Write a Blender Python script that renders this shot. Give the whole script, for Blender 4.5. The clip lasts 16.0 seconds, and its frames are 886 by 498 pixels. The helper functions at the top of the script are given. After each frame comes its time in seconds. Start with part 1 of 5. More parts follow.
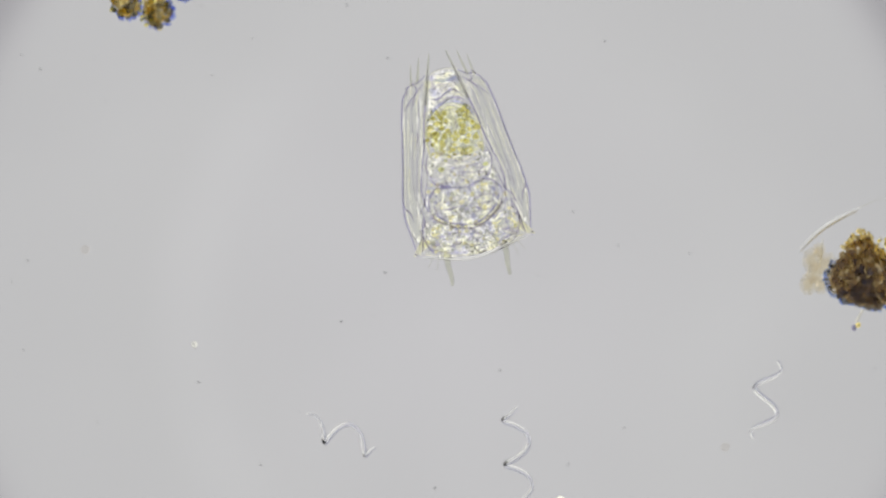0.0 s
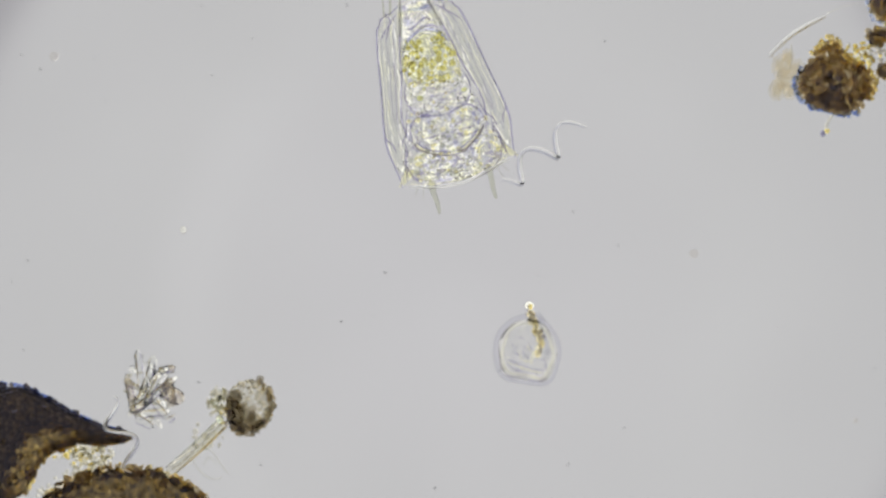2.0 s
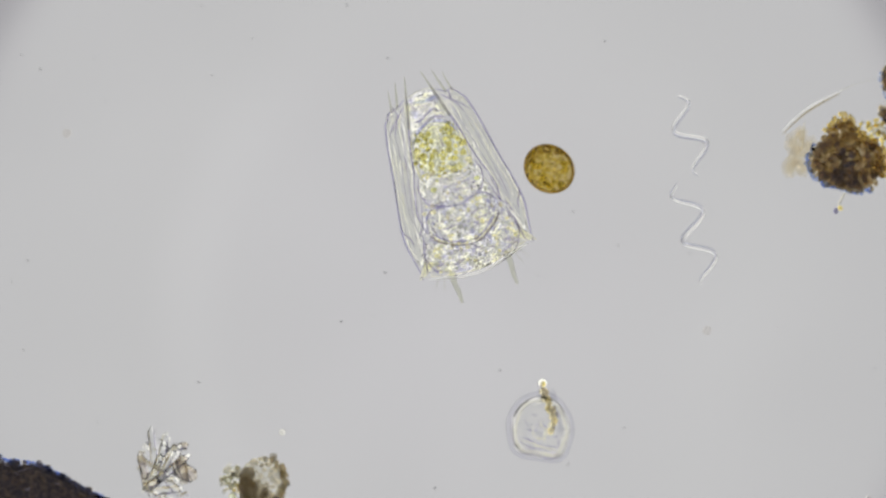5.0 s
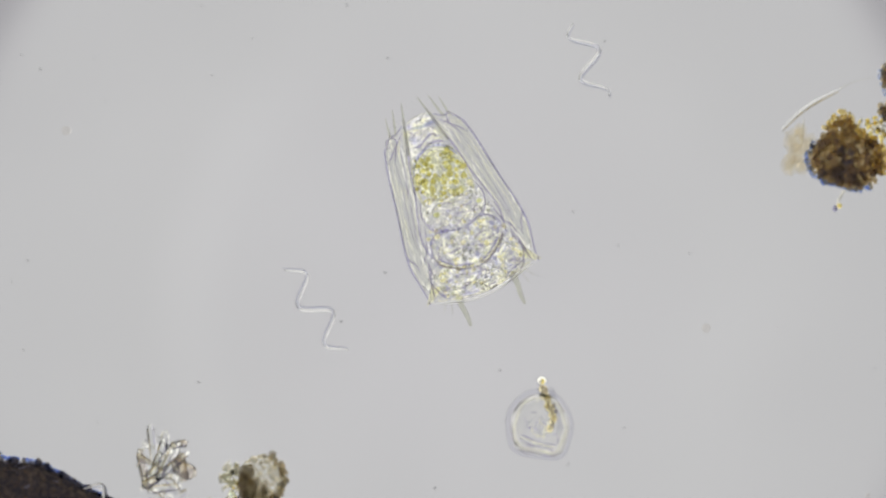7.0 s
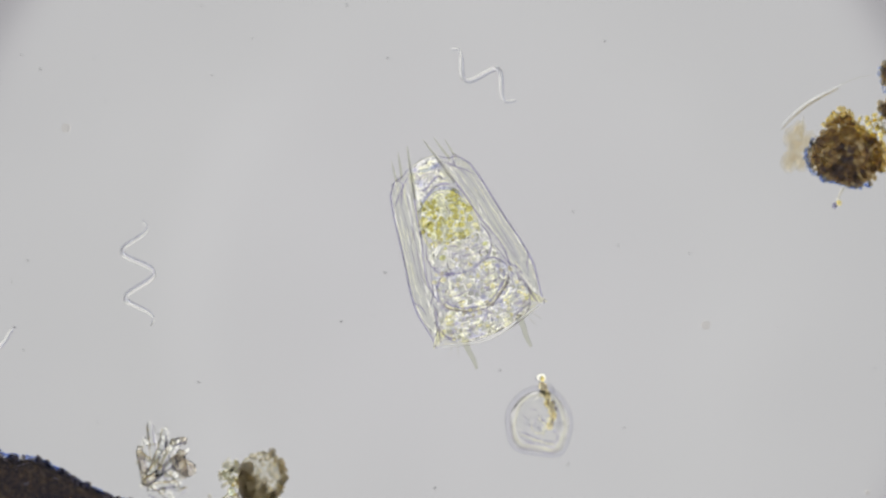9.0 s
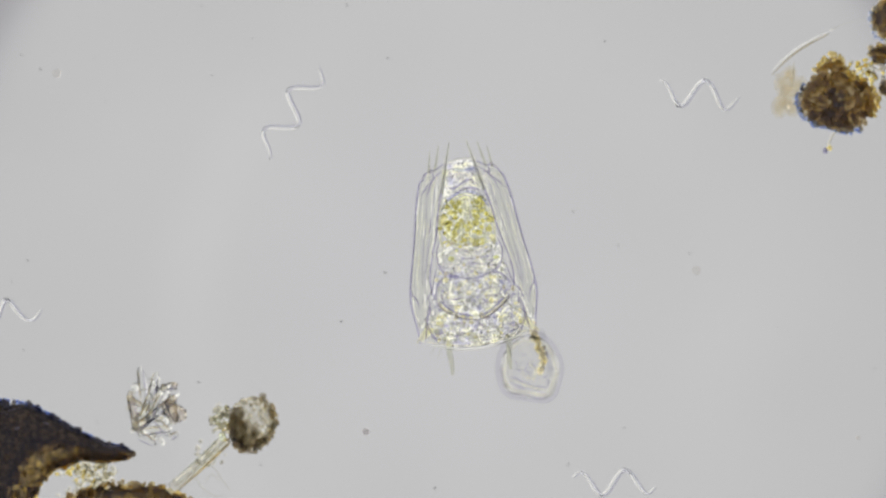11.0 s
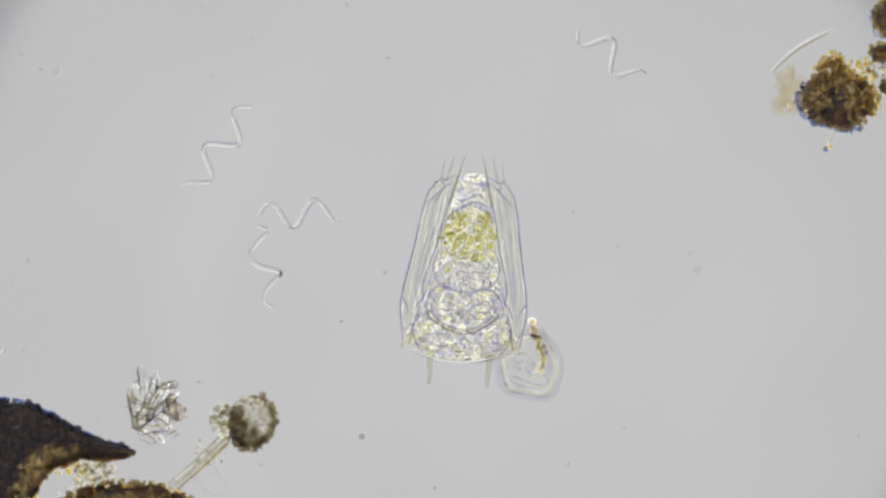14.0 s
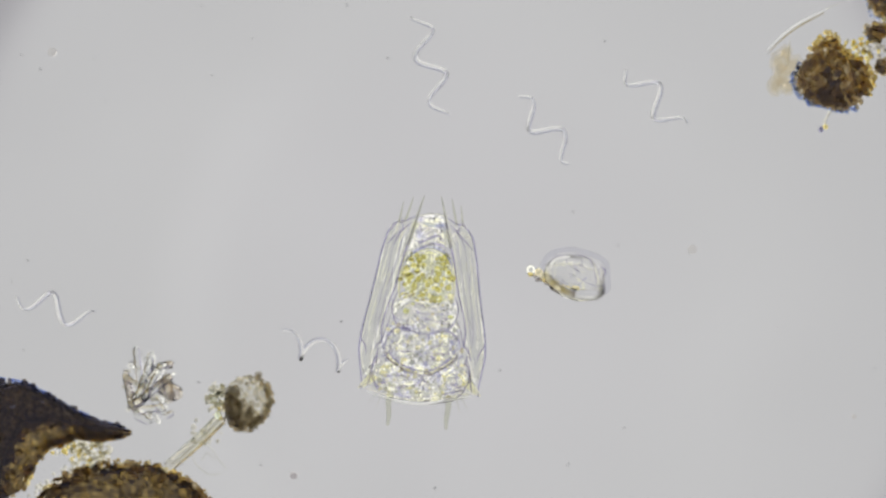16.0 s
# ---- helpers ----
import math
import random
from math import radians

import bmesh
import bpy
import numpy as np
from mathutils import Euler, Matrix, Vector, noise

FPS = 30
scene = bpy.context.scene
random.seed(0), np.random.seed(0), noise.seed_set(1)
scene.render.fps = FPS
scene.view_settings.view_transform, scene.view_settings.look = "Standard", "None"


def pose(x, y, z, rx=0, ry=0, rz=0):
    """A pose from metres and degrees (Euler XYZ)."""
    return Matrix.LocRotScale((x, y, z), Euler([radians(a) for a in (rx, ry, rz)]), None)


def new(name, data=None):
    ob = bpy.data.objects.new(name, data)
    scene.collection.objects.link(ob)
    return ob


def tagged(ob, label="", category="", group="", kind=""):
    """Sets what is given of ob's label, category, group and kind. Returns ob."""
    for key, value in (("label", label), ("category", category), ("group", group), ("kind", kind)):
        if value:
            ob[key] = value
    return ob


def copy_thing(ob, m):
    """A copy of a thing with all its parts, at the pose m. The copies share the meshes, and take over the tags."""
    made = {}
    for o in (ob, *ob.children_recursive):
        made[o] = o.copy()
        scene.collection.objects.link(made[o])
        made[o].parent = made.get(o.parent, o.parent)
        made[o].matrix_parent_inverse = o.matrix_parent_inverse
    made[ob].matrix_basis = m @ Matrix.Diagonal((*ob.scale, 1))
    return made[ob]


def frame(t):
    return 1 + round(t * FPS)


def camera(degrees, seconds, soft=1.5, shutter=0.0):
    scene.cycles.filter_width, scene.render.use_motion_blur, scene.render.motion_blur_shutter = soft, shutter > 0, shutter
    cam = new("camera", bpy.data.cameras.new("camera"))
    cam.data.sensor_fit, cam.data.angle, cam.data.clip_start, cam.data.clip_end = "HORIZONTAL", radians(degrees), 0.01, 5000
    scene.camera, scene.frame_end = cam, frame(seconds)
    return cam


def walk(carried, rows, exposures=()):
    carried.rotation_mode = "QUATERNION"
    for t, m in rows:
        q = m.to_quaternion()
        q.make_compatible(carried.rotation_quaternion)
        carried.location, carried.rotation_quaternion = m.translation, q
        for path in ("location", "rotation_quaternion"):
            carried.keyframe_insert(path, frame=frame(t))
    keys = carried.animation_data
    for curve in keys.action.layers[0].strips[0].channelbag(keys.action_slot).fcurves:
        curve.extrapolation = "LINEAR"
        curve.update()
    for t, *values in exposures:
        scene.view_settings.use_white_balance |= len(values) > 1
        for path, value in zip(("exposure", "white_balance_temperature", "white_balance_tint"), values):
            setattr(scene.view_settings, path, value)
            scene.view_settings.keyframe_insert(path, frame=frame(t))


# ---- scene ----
cam = camera(14.0, 16.0, soft=2.4)
U = 0.0005          # one unit of the field: half a micrometre, enlarged a thousand times
D = 3.193           # the objective's height over the slide
HIGH = 0.075        # where the rotifer swims, and the plane in focus
cam.data.dof.use_dof, cam.data.dof.focus_distance, cam.data.dof.aperture_fstop = True, D - HIGH, 1.7
walk(cam, [(0, pose(0, 0, D)), (16.0, pose(0, 0, D))])


def field(x, y, z=0.0):
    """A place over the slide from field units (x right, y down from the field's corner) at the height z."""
    k = U * (D - z) / D
    return ((x - 784) * k, (441 - y) * k, z)


# ---- light: the lamp under the stage ----
world = bpy.data.worlds.new("dim_room")
scene.world = world
world.use_nodes = True
world.node_tree.nodes["Background"].inputs["Color"].default_value = (0.50, 0.50, 0.64, 1)
world.node_tree.nodes["Background"].inputs["Strength"].default_value = 0.85
LAMP_Z = -8.0
LAMP_R = 0.885 * 0.5 * (D - LAMP_Z) / D


def nodes_of(name):
    m = bpy.data.materials.new(name)
    m.use_nodes = True
    nt = m.node_tree
    nt.nodes.clear()
    out = nt.nodes.new("ShaderNodeOutputMaterial")
    return m, nt, out


def ramp(nt, stops):
    r = nt.nodes.new("ShaderNodeValToRGB")
    r.color_ramp.elements[0].position, r.color_ramp.elements[0].color = stops[0][0], (*stops[0][1], 1)
    r.color_ramp.elements[1].position, r.color_ramp.elements[1].color = stops[-1][0], (*stops[-1][1], 1)
    for p, c in stops[1:-1]:
        r.color_ramp.elements.new(p).color = (*c, 1)
    return r


def lamp_material():
    m, nt, out = nodes_of("lamp_glow")
    co = nt.nodes.new("ShaderNodeTexCoord")
    ln = nt.nodes.new("ShaderNodeVectorMath")
    ln.operation = "LENGTH"
    nt.links.new(co.outputs["Object"], ln.inputs[0])
    sc = nt.nodes.new("ShaderNodeMath")
    sc.operation = "MULTIPLY"
    sc.inputs[1].default_value = 0.2 / LAMP_R
    nt.links.new(ln.outputs["Value"], sc.inputs[0])
    # corner darkening painted at the rim; added brighter ring, unseen, lights refracted edges
    r = ramp(nt, [(0.0, (0.560, 0.554, 0.567)), (0.06, (0.556, 0.551, 0.561)), (0.12, (0.547, 0.545, 0.549)), (0.195, (0.523, 0.521, 0.527)), (0.204, (0.44, 0.43, 0.45)), (0.2115, (0.24, 0.23, 0.25)),
                  (0.216, (0.24, 0.23, 0.25)), (0.229, (1.05, 1.04, 1.01)), (0.7, (1.05, 1.03, 1.0)), (0.9, (0.26, 0.26, 0.32))])
    nt.links.new(sc.outputs[0], r.inputs[0])
    nz = nt.nodes.new("ShaderNodeTexNoise")
    nz.inputs["Scale"].default_value = 1.6
    nt.links.new(co.outputs["Object"], nz.inputs["Vector"])
    mr = nt.nodes.new("ShaderNodeMapRange")
    mr.inputs["To Min"].default_value, mr.inputs["To Max"].default_value = 0.952, 1.072
    nt.links.new(nz.outputs["Fac"], mr.inputs["Value"])
    k = U * (D - LAMP_Z) / D
    # faint bright arc of the optics, painted into the lamp's emission
    off = nt.nodes.new("ShaderNodeVectorMath")
    off.operation = "SUBTRACT"
    off.inputs[1].default_value = (96 * k, -71 * k, 0.01)
    nt.links.new(co.outputs["Object"], off.inputs[0])
    far = nt.nodes.new("ShaderNodeVectorMath")
    far.operation = "LENGTH"
    nt.links.new(off.outputs[0], far.inputs[0])
    far2 = nt.nodes.new("ShaderNodeMath")
    far2.operation = "MULTIPLY"
    far2.inputs[1].default_value = 1 / (800 * k)
    nt.links.new(far.outputs["Value"], far2.inputs[0])
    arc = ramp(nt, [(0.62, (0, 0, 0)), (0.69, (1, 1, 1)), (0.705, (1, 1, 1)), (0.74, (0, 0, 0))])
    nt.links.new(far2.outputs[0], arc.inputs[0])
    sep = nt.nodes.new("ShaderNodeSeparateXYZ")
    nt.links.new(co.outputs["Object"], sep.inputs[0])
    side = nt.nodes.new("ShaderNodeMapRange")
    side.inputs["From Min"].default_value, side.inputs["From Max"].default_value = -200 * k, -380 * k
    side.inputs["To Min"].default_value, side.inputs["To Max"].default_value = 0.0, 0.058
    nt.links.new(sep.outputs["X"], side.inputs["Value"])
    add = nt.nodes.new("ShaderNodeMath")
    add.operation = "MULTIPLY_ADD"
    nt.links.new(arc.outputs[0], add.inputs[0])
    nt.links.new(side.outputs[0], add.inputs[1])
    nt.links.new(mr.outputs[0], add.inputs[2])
    # a faint slanted reflection, painted into the lamp's emission as a gleam
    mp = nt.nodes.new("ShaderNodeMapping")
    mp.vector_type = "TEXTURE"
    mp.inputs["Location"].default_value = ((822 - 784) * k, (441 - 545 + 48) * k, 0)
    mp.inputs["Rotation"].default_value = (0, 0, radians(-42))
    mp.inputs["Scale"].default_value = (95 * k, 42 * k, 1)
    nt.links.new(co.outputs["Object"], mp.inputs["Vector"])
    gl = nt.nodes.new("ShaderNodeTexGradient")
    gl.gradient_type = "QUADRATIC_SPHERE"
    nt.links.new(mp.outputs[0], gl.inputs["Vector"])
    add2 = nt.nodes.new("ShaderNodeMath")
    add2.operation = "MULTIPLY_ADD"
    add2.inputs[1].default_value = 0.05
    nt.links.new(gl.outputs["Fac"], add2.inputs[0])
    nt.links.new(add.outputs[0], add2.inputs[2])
    em = nt.nodes.new("ShaderNodeEmission")
    nt.links.new(r.outputs[0], em.inputs["Color"])
    nt.links.new(add2.outputs[0], em.inputs["Strength"])
    nt.links.new(em.outputs[0], out.inputs[0])
    return m


# ---- materials ----
def veiled(nt, body, out, share, tint=(0.42, 0.38, 0.36)):
    """Sends a body's shader to the output; an added matt share imitates lens glare."""
    if not share:
        nt.links.new(body.outputs[0], out.inputs[0])
        return
    d = nt.nodes.new("ShaderNodeBsdfDiffuse")
    d.inputs["Color"].default_value = (*tint, 1)
    mx = nt.nodes.new("ShaderNodeMixShader")
    mx.inputs[0].default_value = share
    nt.links.new(body.outputs[0], mx.inputs[1])
    nt.links.new(d.outputs[0], mx.inputs[2])
    nt.links.new(mx.outputs[0], out.inputs[0])


def clear(name, tint, ior, vary=0.0, rough=0.0, matt=0.0):
    """A clear body in water: bends the light by its index against water and takes a tint at each face."""
    m, nt, out = nodes_of(name)
    b = nt.nodes.new("ShaderNodeBsdfRefraction")
    b.inputs["Roughness"].default_value = rough
    b.inputs["IOR"].default_value = ior
    b.inputs["Color"].default_value = (*tint, 1)
    if vary:
        g = nt.nodes.new("ShaderNodeNewGeometry")
        lo = tuple(c * (1 - vary) for c in tint)
        hi = tuple(min(1.0, c + (1 - c) * vary) for c in tint)
        r = ramp(nt, [(0.0, lo), (0.5, tint), (1.0, hi)])
        nt.links.new(g.outputs["Random Per Island"], r.inputs[0])
        nt.links.new(r.outputs[0], b.inputs["Color"])
    veiled(nt, b, out, matt)
    return m


def milky(name, tint, share):
    """A faintly milky skin: a share of the light is spread, the rest goes straight through."""
    m, nt, out = nodes_of(name)
    a = nt.nodes.new("ShaderNodeBsdfTransparent")
    a.inputs["Color"].default_value = (*tint, 1)
    b = nt.nodes.new("ShaderNodeBsdfRefraction")
    b.inputs["Roughness"].default_value, b.inputs["IOR"].default_value = 0.32, 1.22
    b.inputs["Color"].default_value = (*tint, 1)
    mx = nt.nodes.new("ShaderNodeMixShader")
    mx.inputs[0].default_value = share
    nt.links.new(a.outputs[0], mx.inputs[1])
    nt.links.new(b.outputs[0], mx.inputs[2])
    nt.links.new(mx.outputs[0], out.inputs[0])
    return m


def film(name, tint, grain=0.0, scale=200.0):
    """A thin skin that hardly bends the light, with a cloudy tint."""
    m, nt, out = nodes_of(name)
    b = nt.nodes.new("ShaderNodeBsdfTransparent")
    b.inputs["Color"].default_value = (*tint, 1)
    if grain:
        co = nt.nodes.new("ShaderNodeTexCoord")
        nz = nt.nodes.new("ShaderNodeTexNoise")
        nz.inputs["Scale"].default_value = scale
        nz.inputs["Detail"].default_value = 3.0
        nt.links.new(co.outputs["Object"], nz.inputs["Vector"])
        r = ramp(nt, [(0.3, tuple(c * (1 - grain) for c in tint)), (0.7, tint)])
        nt.links.new(nz.outputs["Fac"], r.inputs[0])
        nt.links.new(r.outputs[0], b.inputs["Color"])
    nt.links.new(b.outputs[0], out.inputs[0])
    return m


def tissue(name, tints, ior, scale, depth, stretch=(1, 1, 1), pattern=120.0, matt=0.0):
    """Soft living or rotten matter: clear to muddy by a cloudy pattern, with a lumpy relief that bends the light."""
    m, nt, out = nodes_of(name)
    b = nt.nodes.new("ShaderNodeBsdfRefraction")
    b.inputs["Roughness"].default_value = 0.0
    b.inputs["IOR"].default_value = ior
    co = nt.nodes.new("ShaderNodeTexCoord")
    mp = nt.nodes.new("ShaderNodeMapping")
    mp.inputs["Scale"].default_value = stretch
    nt.links.new(co.outputs["Object"], mp.inputs["Vector"])
    n1 = nt.nodes.new("ShaderNodeTexNoise")
    n1.inputs["Scale"].default_value = pattern
    n1.inputs["Detail"].default_value = 4.0
    nt.links.new(mp.outputs[0], n1.inputs["Vector"])
    r = ramp(nt, tints)
    nt.links.new(n1.outputs["Fac"], r.inputs[0])
    nt.links.new(r.outputs[0], b.inputs["Color"])
    n2 = nt.nodes.new("ShaderNodeTexNoise")
    n2.inputs["Scale"].default_value = scale
    n2.inputs["Detail"].default_value = 2.0
    nt.links.new(mp.outputs[0], n2.inputs["Vector"])
    bp = nt.nodes.new("ShaderNodeBump")
    bp.inputs["Strength"].default_value = 1.0
    bp.inputs["Distance"].default_value = depth
    nt.links.new(n2.outputs["Fac"], bp.inputs["Height"])
    nt.links.new(bp.outputs[0], b.inputs["Normal"])
    veiled(nt, b, out, matt)
    return m


def solid(name, dark, light, scale, rough=0.7):
    """An opaque crust of sediment, mottled at two scales."""
    m, nt, out = nodes_of(name)
    b = nt.nodes.new("ShaderNodeBsdfPrincipled")
    b.inputs["Roughness"].default_value = rough
    co = nt.nodes.new("ShaderNodeTexCoord")
    n1 = nt.nodes.new("ShaderNodeTexNoise")
    n1.inputs["Scale"].default_value = scale
    n1.inputs["Detail"].default_value = 5.0
    nt.links.new(co.outputs["Object"], n1.inputs["Vector"])
    r = ramp(nt, [(0.35, dark), (0.7, light)])
    nt.links.new(n1.outputs["Fac"], r.inputs[0])
    nt.links.new(r.outputs[0], b.inputs["Base Color"])
    n2 = nt.nodes.new("ShaderNodeTexNoise")
    n2.inputs["Scale"].default_value = scale * 6
    nt.links.new(co.outputs["Object"], n2.inputs["Vector"])
    bp = nt.nodes.new("ShaderNodeBump")
    bp.inputs["Strength"].default_value = 0.6
    bp.inputs["Distance"].default_value = 0.002
    nt.links.new(n2.outputs["Fac"], bp.inputs["Height"])
    nt.links.new(bp.outputs[0], b.inputs["Normal"])
    nt.links.new(b.outputs[0], out.inputs[0])
    return m


GLASS = film("slide_glass", (0.995, 0.995, 0.995))
LORICA = film("lorica_skin", (0.995, 0.995, 0.982), 0.02, 60)
PLATE = tissue("lorica_plate", [(0.34, (0.945, 0.945, 0.955)), (0.5, (0.98, 0.985, 0.97)), (0.7, (0.985, 0.99, 0.94))], 1.11, 120, 0.008, (1, 0.22, 1), 100)
MARGIN = clear("lorica_margin", (0.75, 0.74, 0.84), 1.16)
RIDGE = clear("lorica_ridge", (0.77, 0.755, 0.85), 1.18)
CELL = clear("clear_cells", (0.985, 0.98, 0.97), 1.13, 0.02)
# bluish and yellowish clouding imitates the lens's colour fringes in clear tissue
FLESH = tissue("clear_flesh", [(0.36, (0.87, 0.87, 0.94)), (0.5, (0.98, 0.98, 0.98)), (0.62, (1.0, 1.0, 0.93))], 1.14, 92, 0.021, (1, 1, 1), 95)
HAZE = tissue("hazy_flesh", [(0.36, (0.91, 0.91, 0.955)), (0.5, (0.99, 0.99, 0.985)), (0.62, (1.0, 1.0, 0.95))], 1.13, 86, 0.020, (1, 1, 1), 85)
PULP = tissue("food_pulp", [(0.35, (0.94, 0.945, 0.80)), (0.65, (0.995, 0.995, 0.95))], 1.09, 130, 0.012)
MUD = tissue("dark_mulch", [(0.34, (0.20, 0.17, 0.13)), (0.46, (0.41, 0.345, 0.22)), (0.56, (0.60, 0.51, 0.30)), (0.69, (0.93, 0.82, 0.50))], 1.03, 240, 0.006, (1, 1, 1), 170, 0.12)
DIRT = tissue("black_mulch", [(0.36, (0.14, 0.12, 0.11)), (0.55, (0.21, 0.17, 0.135)), (0.72, (0.45, 0.35, 0.20))], 1.03, 190, 0.006, (1, 1, 1), 130, 0.40)
SILT = tissue("pale_mulch", [(0.32, (0.42, 0.37, 0.25)), (0.46, (0.60, 0.51, 0.32)), (0.58, (0.74, 0.63, 0.38)), (0.70, (0.95, 0.85, 0.54))], 1.05, 190, 0.006, (1, 1, 1), 150)
PALE_AMBER = clear("pale_amber", (0.985, 0.968, 0.925), 1.008)
FOLD = clear("bright_fold", (1.0, 1.0, 0.97), 1.25)
# for grains that imitate the lens's blue colour fringe on dark edges
BLUE = clear("blue_fringe_grains", (0.83, 0.87, 0.965), 1.01, 0.08)
FOOD = clear("olive_food", (0.935, 0.91, 0.64), 1.10, 0.10)
OIL = clear("oil_drop", (0.90, 0.91, 0.68), 1.22)
TOE = clear("toe_cuticle", (0.915, 0.92, 0.86), 1.05)
SPINE = clear("spine_cuticle", (0.84, 0.845, 0.79), 1.10)
CILIA = clear("cilia", (0.97, 0.97, 0.95), 1.05)
# tint of the offset tube that imitates the threads' shaded side
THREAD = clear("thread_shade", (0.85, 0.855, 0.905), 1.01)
AMBER = clear("amber_grains", (0.94, 0.86, 0.50), 1.10, 0.18)
BROWN = clear("brown_grains", (0.78, 0.72, 0.56), 1.06, 0.22)
GREY = clear("grey_grains", (0.92, 0.91, 0.86), 1.08, 0.12)
CRYSTAL = clear("crystal", (0.985, 0.985, 0.97), 1.22)
RUSTY = tissue("rusty_crystal", [(0.35, (0.72, 0.69, 0.69)), (0.5, (0.88, 0.85, 0.80)), (0.62, (0.99, 0.98, 0.94))], 1.10, 200, 0.010, (1, 1, 1), 110)
VALVE = clear("shell_valve", (0.985, 0.985, 0.978), 1.05)
YELLOW = clear("yellow_rim", (0.995, 0.992, 0.94), 1.14)
CREASE = clear("grey_crease", (0.945, 0.945, 0.955), 1.06)
GOLD = clear("gold_membrane", (0.80, 0.71, 0.47), 1.03)
CLOD = clear("brown_gravel", (0.875, 0.80, 0.615), 1.015, 0.16, 0.0, 0.12)
HONEY = clear("honey_gravel", (0.93, 0.83, 0.50), 1.05, 0.24, 0.0, 0.06)
SOOT = clear("black_clods", (0.62, 0.57, 0.50), 1.03, 0.30, 0.0, 0.24)
ASH = clear("grey_clods", (0.87, 0.85, 0.79), 1.04, 0.20, 0.0, 0.05)
GLOW = clear("milky_cuticle", (1.0, 1.0, 0.985), 1.26, 0.0, 0.30)
SEAM = clear("soft_seam", (0.90, 0.89, 0.935), 1.07)
DUST = solid("dust", (0.02, 0.02, 0.02), (0.05, 0.05, 0.05), 300)


# ---- mesh tools ----
def icosphere(level):
    bm = bmesh.new()
    bmesh.ops.create_icosphere(bm, subdivisions=level, radius=1)
    v = np.array([q.co[:] for q in bm.verts])
    f = [[q.index for q in p.verts] for p in bm.faces]
    bm.free()
    return v, f


BALLS = {n: icosphere(n) for n in (1, 2, 3)}


def mesh_of(name, verts, faces, material, smooth=True):
    me = bpy.data.meshes.new(name)
    me.from_pydata([tuple(v) for v in verts], [], faces)
    me.materials.append(material)
    if smooth:
        me.polygons.foreach_set("use_smooth", [True] * len(me.polygons))
    me.update()
    return me


def attach(name, me, parent=None, label=""):
    ob = new(name, me)
    ob.parent = parent
    if label:
        tagged(ob, label)
    return ob


def thing(name, label, category, group="", kind=""):
    """A top-level thing; its own seed keeps its grains the same whatever is built before it."""
    n = sum(ord(c) * (i + 3) for i, c in enumerate(name + label))
    random.seed(n), np.random.seed(n % 10007)
    return tagged(new(name), label, category, group, kind)


def grains(name, places, material, parent, label="", level=2, rough=0.18, kind=""):
    """Rounded uneven grains joined in one part; places are rows of x, y, z, radius in field units."""
    base, tris = BALLS[level]
    vs, fs = [], []
    for x, y, z, r in places:
        k = np.random.normal(0, 1, (3, 3))
        v = base * (1 + rough * np.sin(base @ k.T * 1.7 + k[0]).mean(axis=1, keepdims=True))
        v = v * np.random.uniform(0.75, 1.25, 3) * r + (x, y, z)
        n = sum(len(a) for a in vs)
        vs.append(v)
        fs += [[i + n for i in t] for t in tris]
    ob = attach(name, mesh_of(name, np.concatenate(vs) * U, fs, material), parent, label)
    kind = kind or ("stuff" if len(places) > 12 else "")
    return tagged(ob, kind=kind) if kind else ob


def tube(name, path, radii, material, parent, label="", sides=8):
    """A round rod along a path, with a radius at each point; field units."""
    p = np.array(path, float)
    r = np.interp(np.linspace(0, 1, len(p)), np.linspace(0, 1, len(radii)), radii)
    vs, fs = [], []
    t = np.gradient(p, axis=0)
    t /= np.linalg.norm(t, axis=1, keepdims=True) + 1e-9
    up = np.array((0, 0, 1.0)) if abs(t[0][2]) < 0.9 else np.array((1.0, 0, 0))
    for i in range(len(p)):
        a = np.cross(t[i], up)
        a /= np.linalg.norm(a) + 1e-9
        b = np.cross(t[i], a)
        up = -b if np.dot(-b, up) > 0 else b
        for s in range(sides):
            w = 2 * math.pi * s / sides
            vs.append(p[i] + r[i] * (math.cos(w) * a + math.sin(w) * b))
    for i in range(len(p) - 1):
        for s in range(sides):
            q = (s + 1) % sides
            fs.append([i * sides + s, i * sides + q, (i + 1) * sides + q, (i + 1) * sides + s])
    fs.append(list(range(sides))[::-1])
    fs.append([(len(p) - 1) * sides + s for s in range(sides)])
    bm = bmesh.new()
    me = mesh_of(name, np.array(vs) * U, fs, material)
    bm.from_mesh(me)
    bmesh.ops.recalc_face_normals(bm, faces=bm.faces)
    bm.to_mesh(me)
    bm.free()
    return attach(name, me, parent, label)


def bend(points, n=24):
    """A smooth line through a few points."""
    p = np.array(points, float)
    out = []
    for u in np.linspace(0, len(p) - 1, n):
        i = min(int(u), len(p) - 2)
        f = u - i
        a, b, c, d = p[max(i - 1, 0)], p[i], p[i + 1], p[min(i + 2, len(p) - 1)]
        out.append(0.5 * (2 * b + (c - a) * f + (2 * a - 5 * b + 4 * c - d) * f * f + (3 * b - a - 3 * c + d) * f ** 3))
    return np.array(out)


